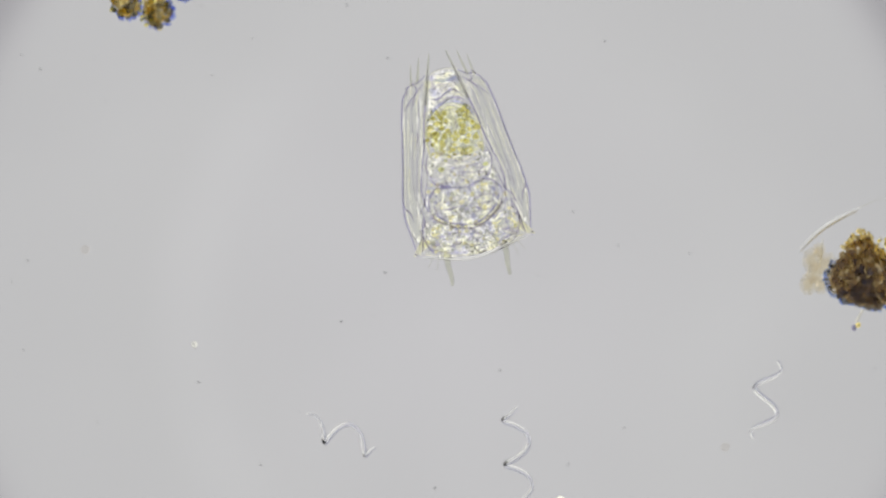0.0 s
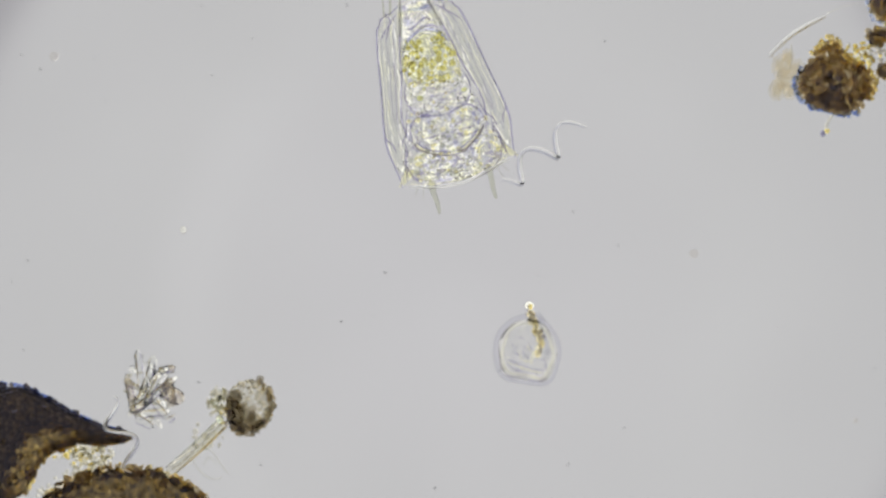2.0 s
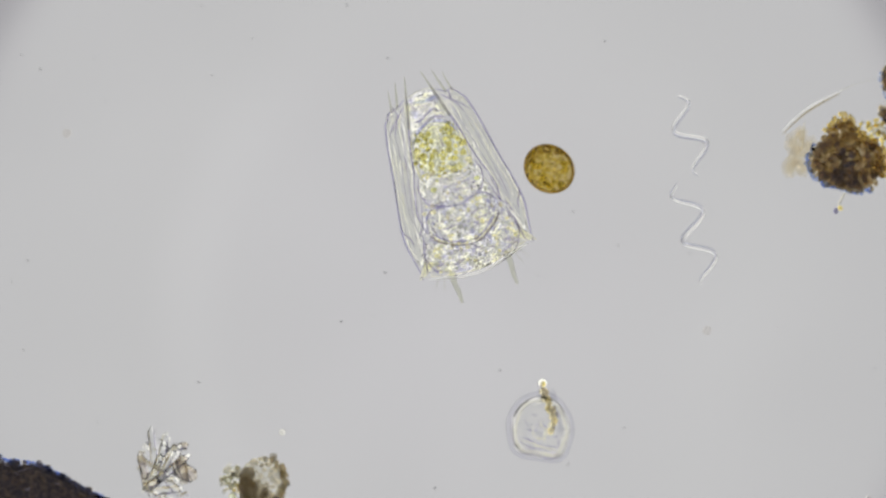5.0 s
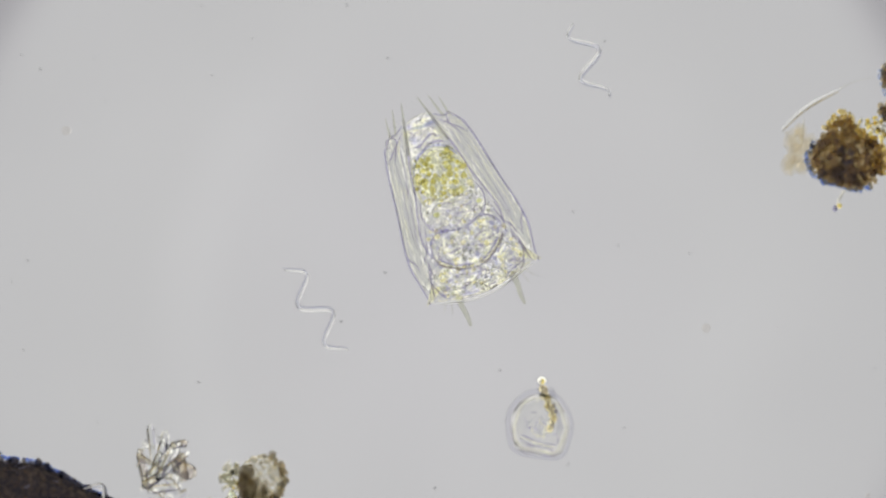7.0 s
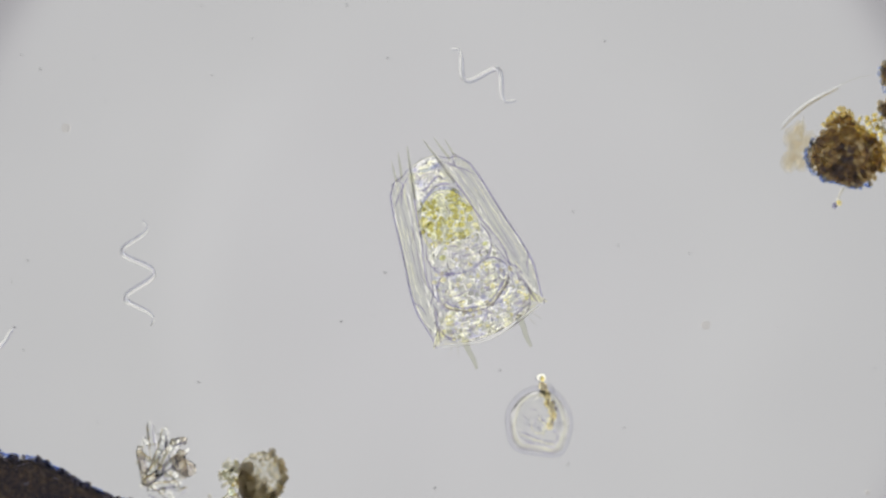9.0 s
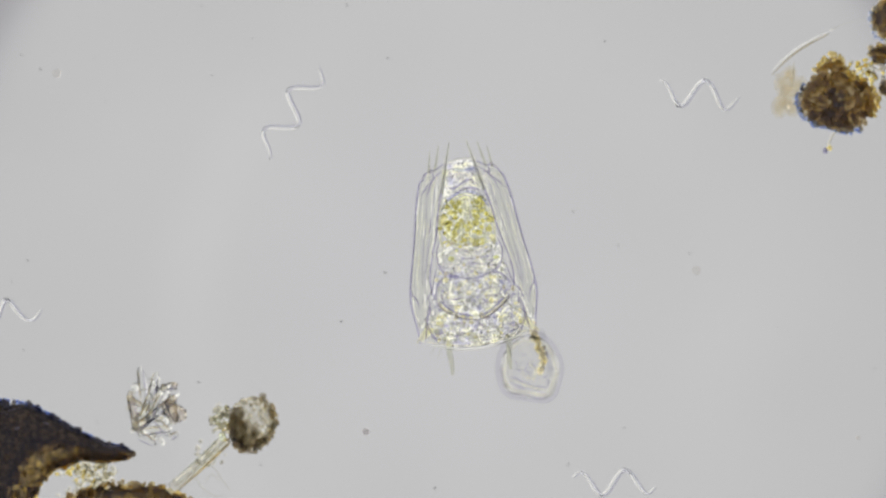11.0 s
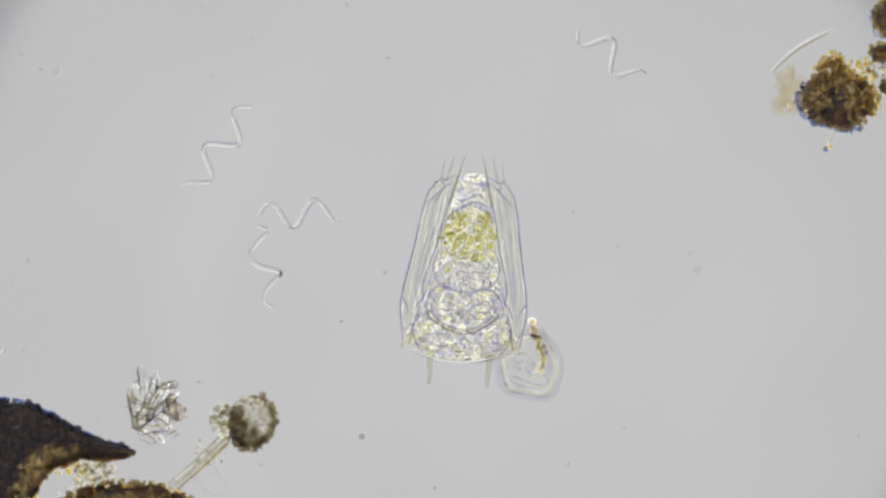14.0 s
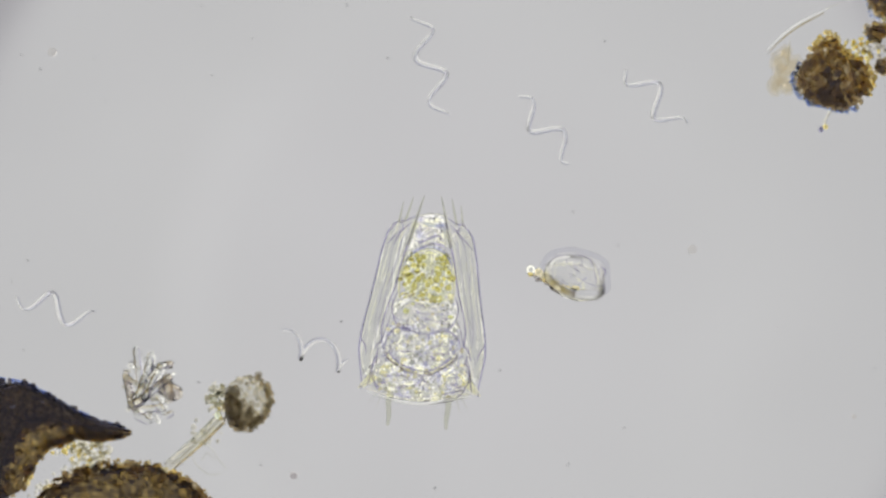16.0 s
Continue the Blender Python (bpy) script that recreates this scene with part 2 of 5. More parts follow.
def loft(name, rings, material, parent, label="", sides=40, power=2.0, bumps=0.0):
    """A closed body of rounded rings along y: rows of y, centre x, centre z, half width, half depth; field units."""
    vs, fs = [], []
    for y, cx, cz, w, d in rings:
        for s in range(sides):
            a = 2 * math.pi * s / sides
            c, q = math.cos(a), math.sin(a)
            k = 1 + bumps * (noise.noise(Vector((c * 2, q * 2, y * 0.03))) + 0.7 * noise.noise(Vector((c * 9, q * 9, y * 0.15))))
            vs.append((cx + w * k * math.copysign(abs(c) ** (2 / power), c), y, cz + d * k * math.copysign(abs(q) ** (2 / power), q)))
    for i in range(len(rings) - 1):
        for s in range(sides):
            q = (s + 1) % sides
            fs.append([i * sides + s, (i + 1) * sides + s, (i + 1) * sides + q, i * sides + q])
    fs.append(list(range(sides)))
    fs.append([(len(rings) - 1) * sides + s for s in range(sides)][::-1])
    bm = bmesh.new()
    me = mesh_of(name, np.array(vs) * U, fs, material)
    bm.from_mesh(me)
    bmesh.ops.recalc_face_normals(bm, faces=bm.faces)
    bm.to_mesh(me)
    bm.free()
    return attach(name, me, parent, label)


def blob(name, centre, radii, material, parent, label="", lumps=0.15, freq=3.0, level=4):
    """A lumpy rounded mass; field units."""
    bm = bmesh.new()
    bmesh.ops.create_icosphere(bm, subdivisions=level, radius=1)
    off = Vector(centre) * 0.013
    for v in bm.verts:
        n = v.co.normalized()
        k = 1 + lumps * noise.fractal(n * freq + off, 1.0, 2.0, 4)
        v.co = Vector([(centre[i] + n[i] * radii[i] * k) * U for i in range(3)])
    for f in bm.faces:
        f.smooth = True
    me = bpy.data.meshes.new(name)
    bm.to_mesh(me)
    bm.free()
    me.materials.append(material)
    return attach(name, me, parent, label)


def spread(n, centre, radii, r, flat=0.0, shell=0.0):
    """n grain rows inside an ellipsoid (shell: how near to its skin), at least flat high over the slide."""
    rows = []
    for _ in range(n):
        v = np.random.normal(0, 1, 3)
        v /= np.linalg.norm(v)
        v *= np.random.uniform(shell, 1) ** (1 / 3)
        size = np.random.uniform(*r)
        p = np.array(centre) + v * radii
        rows.append((p[0], p[1], max(p[2], flat + size), size))
    return rows


def spaced(rows, near=0.8):
    """Leaves out grains that lie nearly over one another."""
    kept = []
    for g in rows:
        if all(math.hypot(g[0] - h[0], g[1] - h[1]) > near * (g[3] + h[3]) for h in kept):
            kept.append(g)
    return kept


def outline(radii, x, y):
    """How far out a place lies against a ragged outline given by radii at even angles, counter-clockwise from the right."""
    a = math.atan2(y, x) / (2 * math.pi) % 1 * len(radii)
    i, f = int(a), a - int(a)
    r = radii[i % len(radii)] * (1 - f) + radii[(i + 1) % len(radii)] * f
    return math.hypot(x, y) / (r * (1 + 0.10 * noise.noise(Vector((x * 0.11, y * 0.11, 3.0)))))


def rubble(name, n, centre, radii, size, z, material, parent, label="", reach=(0.0, 1.0), only=None, apart=0.0, level=2, rough=0.5):
    """Angular crumbs of sediment strewn over an outline, joined in one part; only: leaves out crumbs where it is false."""
    big, rows, tries = max(radii) * 1.15, [], 0
    while len(rows) < n and tries < 60 * n:
        tries += 1
        x, y = random.uniform(-big, big), random.uniform(-big, big)
        k = outline(radii, x, y)
        if not reach[0] <= k <= reach[1] or (only and not only(x, y)):
            continue
        r = random.uniform(*size)
        g = (centre[0] + x, centre[1] + y, max(random.uniform(*z), r), r)
        if apart and any(math.hypot(g[0] - h[0], g[1] - h[1]) < apart * (r + h[3]) for h in rows):
            continue
        rows.append(g)
    return grains(name, rows, material, parent, label, level, rough, "stuff")


# ---- the microscope: lamp, slide and added dust plate ----
def disc(name, radius, z, thick, material, label):
    bm = bmesh.new()
    bmesh.ops.create_cone(bm, cap_ends=True, segments=96, radius1=radius, radius2=radius, depth=thick)
    me = bpy.data.meshes.new(name)
    bm.to_mesh(me)
    bm.free()
    me.materials.append(material)
    ob = new(name, me)
    ob.location = (0, 0, z)
    return tagged(ob, label, "lamp", kind="structure")


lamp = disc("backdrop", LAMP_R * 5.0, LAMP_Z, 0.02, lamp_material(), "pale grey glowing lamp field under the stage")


def plate(name, x, y, z, sx, sy, sz, material, label):
    bm = bmesh.new()
    bmesh.ops.create_cube(bm, size=1)
    bmesh.ops.scale(bm, verts=bm.verts, vec=(sx, sy, sz))
    me = bpy.data.meshes.new(name)
    bm.to_mesh(me)
    bm.free()
    me.materials.append(material)
    ob = new(name, me)
    ob.location = (x, y, z)
    return tagged(ob, label, "glass", kind="structure")


lamp.location.y = -48 * U * (D - LAMP_Z) / D

slide = plate("ground", 0, 0, -0.012, 2.4, 1.6, 0.024, GLASS, "clear glass microscope slide under the water")


# ---- the animal: a clear rotifer with a glassy lorica ----
def mirrored(points, side):
    return [(side * x, y, z) for x, y, z in points]


def rotifer():
    body = thing("rotifer", "clear glassy rotifer with a yellow-green stomach, swimming in water", "animal")
    rings = [(-8, 0, 0, 55, 12), (0, 0, 0, 88, 22), (15, 0, 0, 103, 32), (45, 0, 0, 110, 40), (100, 0, 0, 109, 44), (180, 0, 0, 96, 42),
             (250, 0, 0, 84, 34), (276, 0, 0, 74, 28), (294, 0, 0, 62, 20), (301, 0, 0, 54, 10)]
    loft("lorica", rings, LORICA, body, "clear faintly yellow shell")

    def wrinkle(name, pts, r, material, s=1, n=28):
        tube(name, bend(mirrored(pts, s), n), [0.4, r * 1.2, r, r * 1.2, 0.4], material, body)

    for s in (-1, 1):
        edge = bend(mirrored([(104, -2, 0), (104, 14, 0), (108, 40, 0), (112, 70, 0), (108, 108, 0), (98, 158, 0), (90, 205, 0), (84, 240, 0), (79, 260, 0), (75, 274, 0), (69, 281, 0), (64, 289, 0), (54, 294, 0), (45, 295, 2), (36, 300, 4), (28, 305, 4)], s), 72)
        tube("margin", edge, [1.2, 1.9, 1.9, 1.6, 0.8], MARGIN, body)
        # bright line just inside the margin, with the notch of the lower corner
        wrinkle("fold", [(100, 16, 10), (104, 44, 10), (107, 72, 10), (103, 108, 10), (93, 158, 10), (85, 205, 10), (78, 242, 8), (66, 282, 6)], 1.5, FOLD, s, 40)
        wrinkle("notch", [(110, 96, 12), (108, 84, 12), (101, 74, 12), (98, 58, 12)], 1.3, RIDGE, s, 14)
        wrinkle("ridge", [(94, 4, 10), (88, 22, 10), (84, 40, 12), (79, 56, 12), (80, 76, 10)], 1.5, RIDGE, s)
        wrinkle("fold", [(98, 0, 12), (92, 22, 12), (88, 42, 12)], 1.6, FOLD, s, 12)
        # wall of the gut: a dark line and a bright one beside it
        wrinkle("ridge", [(22, 314, 14), (34, 270, 16), (45, 230, 16), (54, 186, 16), (66, 145, 14), (74, 108, 12), (70, 74, 10), (62, 52, 10)], 1.5, RIDGE, s, 48)
        wrinkle("fold", [(26, 312, 14), (38, 272, 16), (49, 232, 16), (58, 188, 16), (70, 146, 14), (78, 108, 12), (74, 74, 10)], 1.5, FOLD, s, 44)
        wrinkle("ridge", [(40, 290, 8), (50, 256, 8), (58, 220, 8), (67, 180, 8), (76, 140, 8), (83, 104, 8), (84, 74, 8)], 1.0, SEAM, s, 40)
        wrinkle("fold", [(42, 232, 18), (48, 200, 18), (48, 172, 18), (44, 156, 18)], 1.9, clear("yellow_fold", (0.98, 0.975, 0.86), 1.10), s, 16)
        wrinkle("stomach_wall", [(50, 172, 12), (58, 150, 12), (56, 130, 12), (48, 116, 12), (34, 112, 12)], 1.3, RIDGE, s, 20)
        wrinkle("gut_line", [(60, 128, 12), (66, 108, 12), (72, 88, 12), (84, 72, 12), (88, 56, 12)], 1.1, RIDGE, s, 20)
        for q, r, m in ((0.90, 1.1, FOLD), (0.82, 0.9, SEAM)):
            wrinkle("plate_line", [(q * x + random.uniform(-2, 2), y, 12) for x, y in ((104, 58 + 40 * random.random()), (105, 110), (95, 165), (85, 215), (76, 250 + 25 * random.random()))], r, m, s, 24)
        # facets of the shoulder
        wrinkle("ridge", [(34, 292, 10), (44, 284, 10), (56, 273, 10), (67, 262, 8), (76, 252, 6)], 1.1, RIDGE, s, 20)
        wrinkle("ridge", [(54, 300, 10), (49, 282, 12), (58, 266, 12), (64, 250, 10)], 1.0, RIDGE, s, 18)
        wrinkle("fold", [(40, 290, 12), (47, 274, 12), (54, 258, 12), (56, 236, 12)], 1.5, FOLD, s, 18)
        grains("shoulder_tissue", spaced(spread(24, (s * 54, 280, 14), (14, 16, 2), (2.2, 4.2))), CELL, body)
        # the long pale side plates between shell and gut
        lat = [(24, s * 96, 0, 3, 2), (50, s * 96, 0, 11, 7), (100, s * 92, 0, 17, 9), (170, s * 77, 0, 19, 9), (230, s * 66, 0, 18, 8), (262, s * 60, 0, 17, 7), (280, s * 56, 0, 14, 4), (292, s * 54, 0, 4, 2)]
        loft("side_plate", lat, PLATE, body, "pale side plate", 32, 1.3)
        tube("corner_spike", bend(mirrored([(82, 24, 16), (95, 11, 14), (109, 0, 12)], s), 10), [9.0, 6.5, 0.6], clear("spike_cuticle", (0.985, 0.98, 0.87), 1.12), body, "bright corner spike")
        tube("spine", bend(mirrored([(38, 252, 10), (27, 296, 12), (15, 341, 16)], s), 14), [3.2, 2.8, 0.6], SPINE, body)
        tube("spine", bend(mirrored([(46, 292, 4), (40, 314, 5), (34, 338, 8)], s), 12), [2.2, 2.0, 0.4], TOE, body)
        tube("spine", bend(mirrored([(57, 290, 4), (54, 308, 5), (51, 328, 8)], s), 12), [2.0, 1.6, 0.4], TOE, body)
        tube("toe", bend(mirrored([(51, -4, -2), (53, -22, -2), (51, -44, -2), (52, -62, -2)], s), 14), [5.4, 4.8, 4.0, 2.4], TOE, body, "tapering pale toe")
        tube("toe_joint", bend(mirrored([(52, -4, -2), (52, -14, -2)], s), 5), [8.0, 6.5], CELL, body)
        for (a, b) in (((66, -6, 0), (74, -32, 2)), ((74, -4, 0), (88, -24, 2)), ((30, -10, 0), (32, -20, 2))):
            tube("cilium", bend(mirrored([a, b], s), 5), [1.6, 0.5], CILIA, body)
    # soft body inside the shell: crown, gut and head run into one another
    loft("soft_body", [(-16, 0, 0, 30, 0.4), (-12, 0, 0, 60, 3), (-2, 0, 0, 86, 8), (14, 0, 0, 93, 12), (34, 0, 0, 90, 14), (60, 0, 0, 82, 15), (90, 0, 0, 70, 15), (130, 0, 0, 60, 15), (165, 0, 0, 54, 15), (205, 0, 0, 50, 14), (240, 0, 0, 43, 12), (270, 0, 0, 36, 9), (292, 0, 0, 32, 5), (308, 0, 0, 24, 0.4)], HAZE, body, "hazy clear soft body", 64, 1.3)
    loft("crown", [(-12, 0, -4, 50, 0.4), (2, 0, -4, 82, 4), (16, 0, -4, 88, 7), (30, 0, -4, 80, 5), (48, 0, -4, 60, 0.4)], FLESH, body, "clear grainy crown", 56, 1.3)
    loft("head", [(246, 0, 2, 18, 0.4), (256, 0, 2, 27, 4), (272, 0, 2, 30, 7), (290, 0, 2, 30, 5), (303, 0, 2, 22, 0.4)], HAZE, body, "clear blunt head", 40, 1.3)
    loft("stomach_sac", [(156, 4, 2, 20, 0.4), (164, 4, 2, 40, 5), (190, 3, 2, 43, 9), (215, 3, 2, 37, 9), (236, 3, 2, 30, 5), (246, 3, 2, 16, 0.4)], PULP, body, "yellow-green stomach wall", 40, 1.3)
    loft("mastax_body", [(35, 0, 2, 18, 0.4), (42, 0, 2, 42, 4), (56, 0, 2, 58, 8), (73, 0, 2, 63, 10), (90, 0, 2, 59, 8), (102, 0, 2, 48, 4), (110, 0, 2, 28, 0.4)], tissue("chewing_flesh", [(0.36, (0.90, 0.90, 0.95)), (0.5, (0.98, 0.98, 0.98)), (0.62, (1.0, 1.0, 0.96))], 1.06, 85, 0.022, (1, 1, 1), 85), body, "round clear chewing organ", 56, 1.3)
    # head: arched lips over the stomach
    wrinkle("lip", [(-16, 246, 16), (-6, 254, 17), (8, 258, 18), (22, 256, 17), (30, 249, 16)], 2.0, RIDGE)
    wrinkle("lip", [(-18, 252, 16), (-6, 260, 17), (8, 264, 18), (24, 261, 17), (32, 254, 16)], 1.9, FOLD)
    wrinkle("lip", [(-26, 262, 14), (-14, 260, 16), (0, 268, 17), (14, 272, 17), (26, 264, 14)], 1.5, RIDGE)
    wrinkle("lip", [(-14, 294, 14), (0, 290, 15), (14, 290, 15), (26, 293, 14)], 2.6, clear("blue_lip", (0.86, 0.88, 0.95), 1.03))
    wrinkle("lip", [(-22, 304, 12), (-4, 309, 14), (16, 309, 14), (28, 304, 12)], 1.4, FOLD)
    wrinkle("lip", [(-16, 276, 14), (-20, 292, 14), (-15, 305, 14)], 1.4, SEAM)
    grains("head_tissue", spaced(spread(40, (0, 280, 14), (24, 18, 3), (2.2, 4.6))), CELL, body)
    dome = [(-46, 190, 20), (-42, 212, 20), (-30, 232, 20), (-10, 245, 20), (8, 247, 20), (27, 238, 20), (41, 216, 20), (46, 194, 20)]
    wrinkle("stomach_arch", dome, 2.4, FOLD, 1, 40)
    wrinkle("stomach_arch", [(x * 1.08, y + 5, z) for x, y, z in dome[1:-1]], 2.4, clear("blue_arch", (0.86, 0.87, 0.95), 1.04), 1, 34)
    # stomach in two full lobes, with grains of food
    lobes = [(x, y, 16, r) for x, y, z, r in spread(60, (-19, 226, 16), (13, 14, 2), (3.6, 5.4)) + spread(60, (24, 226, 16), (12, 14, 2), (3.6, 5.4))
             + spread(130, (-26, 197, 16), (21, 20, 2), (4.4, 7.2)) + spread(110, (29, 197, 16), (19, 20, 2), (4.4, 7.2)) + spread(26, (2, 190, 16), (16, 14, 2), (3.0, 5.0)) + spread(40, (0, 166, 16), (44, 10, 2), (2.4, 4.2))]
    grains("stomach", spaced(lobes, 0.84), FOOD, body, "olive-yellow stomach packed with round grains", 2, 0.12)
    # clear balls set over the larger grains imitate their highlights
    gleam = [(x - 0.8, y + 0.8, 24, r * 0.44) for x, y, z, r in spaced(lobes, 0.84) if r > 4.6]
    grains("food_gleam", gleam, clear("food_highlight", (1.0, 0.995, 0.88), 1.28), body, "clear balls added as highlights of the food grains", 2, 0.05)
    wrinkle("stomach_seam", [(4, 246, 18), (6, 220, 18), (2, 196, 18), (6, 172, 18)], 2.4, FOLD)
    grains("dark_food", spaced(spread(30, (-28, 226, 24), (14, 14, 2), (1.8, 3.0)) + spread(30, (28, 226, 24), (12, 16, 2), (1.8, 3.0)) + spread(26, (2, 198, 24), (46, 24, 2), (1.6, 2.6))), clear("food_shade", (0.80, 0.79, 0.55), 1.05), body, "darker food grains", 2, 0.2)
    for x, y in ((-33, 139), (46, 134), (-22, 152)):
        grains("oil_drop", [(x, y, 30, 4.8 if y < 150 else 3.2)], OIL, body, "round olive oil drop", 3, 0.02)
    grains("gut_tissue", spaced(spread(150, (0, 134, 14), (50, 28, 3), (2.4, 5.4))), CELL, body)
    for x in (-24, 38):
        grains("bright_cell", [(x, 121, 18, 6.5), (x + 7, 126, 18, 4.5)], FOLD, body, "bright clear cell", 3, 0.2)
    for k in range(9):
        y = 116 + 5.5 * k
        w = 26 + random.uniform(-8, 8)
        x = random.uniform(-16, 16)
        wrinkle("gut_fold", [(x - w, y + random.uniform(-7, 7), 16), (x - w * 0.3, y + random.uniform(-7, 7), 17), (x + w * 0.3, y + random.uniform(-7, 7), 17), (x + w, y + random.uniform(-7, 7), 16)], 1.3, FOLD if k % 2 else SEAM)
    # round chewing organ: double lower wall, two lobes parted by a seam, dark shoulders
    for pts in ([(-66, 72, 20), (-60, 57, 20), (-46, 45, 20), (-29, 37, 20), (-12, 32, 20), (4, 30, 20)], [(2, 29, 20), (16, 32, 20), (32, 40, 20), (46, 49, 20), (57, 59, 20), (63, 72, 20)]):
        wrinkle("mastax_bracket", pts, 1.6, clear("dark_bracket", (0.70, 0.67, 0.66), 1.12), 1, 26)
        wrinkle("mastax_bracket", [(x * 0.93, y + 6, z) for x, y, z in pts], 1.4, RIDGE, 1, 26)
        wrinkle("mastax_bracket", [(x * 0.965, y + 3, z + 3) for x, y, z in pts], 1.5, clear("yellow_wall", (0.99, 0.985, 0.88), 1.10), 1, 26)
    for s in (-1, 1):
        wrinkle("crown_wall", [(80, 62, 18), (86, 44, 18), (85, 24, 18), (77, 6, 18), (66, -6, 18)], 1.4, RIDGE, s, 20)
        wrinkle("mastax_shoulder", [(24, 104, 18), (36, 110, 18), (50, 106, 18), (58, 92, 18)], 1.0, SEAM, s, 14)
        wrinkle("mastax_wall", [(64, 68, 20), (66, 82, 20), (60, 98, 20), (46, 108, 20), (30, 108, 20), (14, 103, 20), (0, 101, 20)], 1.4, RIDGE, s, 26)
        wrinkle("mastax_wall", [(59, 70, 21), (60, 82, 21), (54, 94, 21), (42, 102, 21), (26, 102, 21)], 1.3, FOLD, s, 20)
        for y0, y1 in ((52, 60), (66, 70), (84, 80)):
            wrinkle("lobe_wall", [(8, 72 + 0.15 * (y0 - 72), 28), (28, 0.5 * (y0 + y1) + 1, 29), (50, y1, 28)], 1.1, SEAM, s, 14)
    grains("round_cell", [(-76, 32, 22, 9)], clear("lilac_cell", (0.965, 0.965, 0.985), 1.06), body, "round pale cell", 3, 0.04)
    grains("mastax_tissue", spaced(spread(30, (2, 76, 14), (46, 24, 2), (4.0, 6.5)), 1.2), clear("clear_lumps", (0.99, 0.99, 0.98), 1.12, 0.02), body, "bright clear lumps", 3, 0.15)
    for k in range(14):
        a = random.uniform(0, 2 * math.pi)
        x, y, q = 34 * math.cos(a), 74 + 20 * math.sin(a), random.uniform(0.25, 0.6)
        wrinkle("mastax_fold", [(x * (1 - q), 74 + (y - 74) * (1 - q), 20), (x + random.uniform(-5, 5), y + random.uniform(-5, 5), 20), (x * (1 + q * 0.6), 74 + (y - 74) * (1 + q * 0.6), 20)], 1.3, FOLD if k % 2 else SEAM, 1, 10)
    for k in range(70):
        y = random.uniform(34, 286)
        w = np.interp(y, (0, 100, 200, 290), (84, 66, 48, 30))
        x, a, q = random.uniform(-w, w), random.uniform(0, math.pi), random.uniform(5, 12)
        u, v = q * math.cos(a), q * math.sin(a)
        wrinkle("membrane_fold", [(x - u, y - v, 21), (x + random.uniform(-4, 4), y + random.uniform(-4, 4), 22), (x + u, y + v, 21)], random.uniform(0.9, 1.6), (SEAM, FOLD, YELLOW)[k % 3], 1, 9)
    for k in range(20):
        sd, y = random.choice((-1, 1)), random.uniform(60, 285)
        x = sd * (np.interp(y, (60, 160, 285), (94, 79, 56)) + random.uniform(-10, 10))
        q, lean = random.uniform(6, 16), -sd * 0.2
        wrinkle("plate_fold", [(x - lean * q, y - q, 13), (x + random.uniform(-2, 2), y, 14), (x + lean * q, y + q, 13)], random.uniform(0.8, 1.4), (SEAM, FOLD, YELLOW)[k % 3], 1, 9)
    # fine pastel grain all through the soft body
    fine = []
    for _ in range(1500):
        y = random.uniform(-6, 166)
        w = np.interp(y, (-8, 14, 60, 110, 166), (64, 84, 74, 62, 48))
        fine.append((random.uniform(-w, w), y + 3, 25, random.uniform(2.0, 5.0)))
    drops = ((-33, 139), (46, 134), (-22, 152))
    fine = [g for g in spaced(fine, 0.9) if all(math.hypot(g[0] - x, g[1] - y) > 10 for x, y in drops)]
    fine = [g for i, g in enumerate(fine) if not 116 < g[1] < 166 or i % 2]
    fine = [g for i, g in enumerate(fine) if i % 4 or (g[0] / 62) ** 2 + ((g[1] - 72) / 36) ** 2 > 1 or i % 12 == 0]
    for k, tint, ior, label in ((0, (1.0, 0.985, 0.85), 1.13, "yellowish grain"), (1, (0.90, 0.90, 0.965), 1.05, "lilac grain"), (2, (1.0, 1.0, 1.0), 1.20, "bright grain"), (3, (0.88, 0.885, 0.85), 1.05, "dull grain")):
        grains("body_grain", fine[k::4], clear("body_grain", tint, ior, 0.03), body, label, 2, 0.25)
    # the crown's band of cells along the lower edge
    band = []
    for _ in range(80):
        x = np.random.uniform(-84, 84)
        y = np.random.uniform(-6, 30 if abs(x) < 40 else 28 + 0.55 * (abs(x) - 40))
        band.append((x, y + 6 * (x / 84) ** 2, np.random.uniform(18, 22), np.random.uniform(2, 4.6)))
    grains("crown_tissue", spaced(band), CELL, body, "band of clear grainy cells")
    for k in range(26):
        x, y = random.uniform(-76, 76), random.uniform(-2, 28)
        a, q = random.uniform(-0.7, 0.7), random.uniform(7, 14)
        u, v = q * math.cos(a), q * math.sin(a)
        wrinkle("crown_fold", [(x - u, y - v, 22), (x, y + random.uniform(-5, 5), 22), (x + u, y + v, 22)], 1.7, SEAM if k % 2 else FOLD, 1, 10)
    wrinkle("crown_edge", [(-100, 2, 16), (-56, -8, 16), (-28, -13, 16), (6, -14, 16), (42, -8, 16), (74, 1, 16), (100, 4, 16)], 1.8, clear("yellow_edge", (0.99, 0.985, 0.92), 1.08), 1, 40)
    # milky rod imitates the bright halo below the crown's edge
    wrinkle("crown_skin", [(-94, -4, 8), (-56, -14, 8), (-28, -19, 8), (6, -20, 8), (42, -14, 8), (74, -5, 8), (94, -2, 8)], 2.2, GLOW, 1, 40)
    wrinkle("crown_edge", [(-96, 8, 16), (-72, 4, 16), (-52, -3, 16), (-24, -8, 16), (6, -8, 16), (42, -2, 16), (72, 8, 16)], 1.0, SEAM, 1, 40)
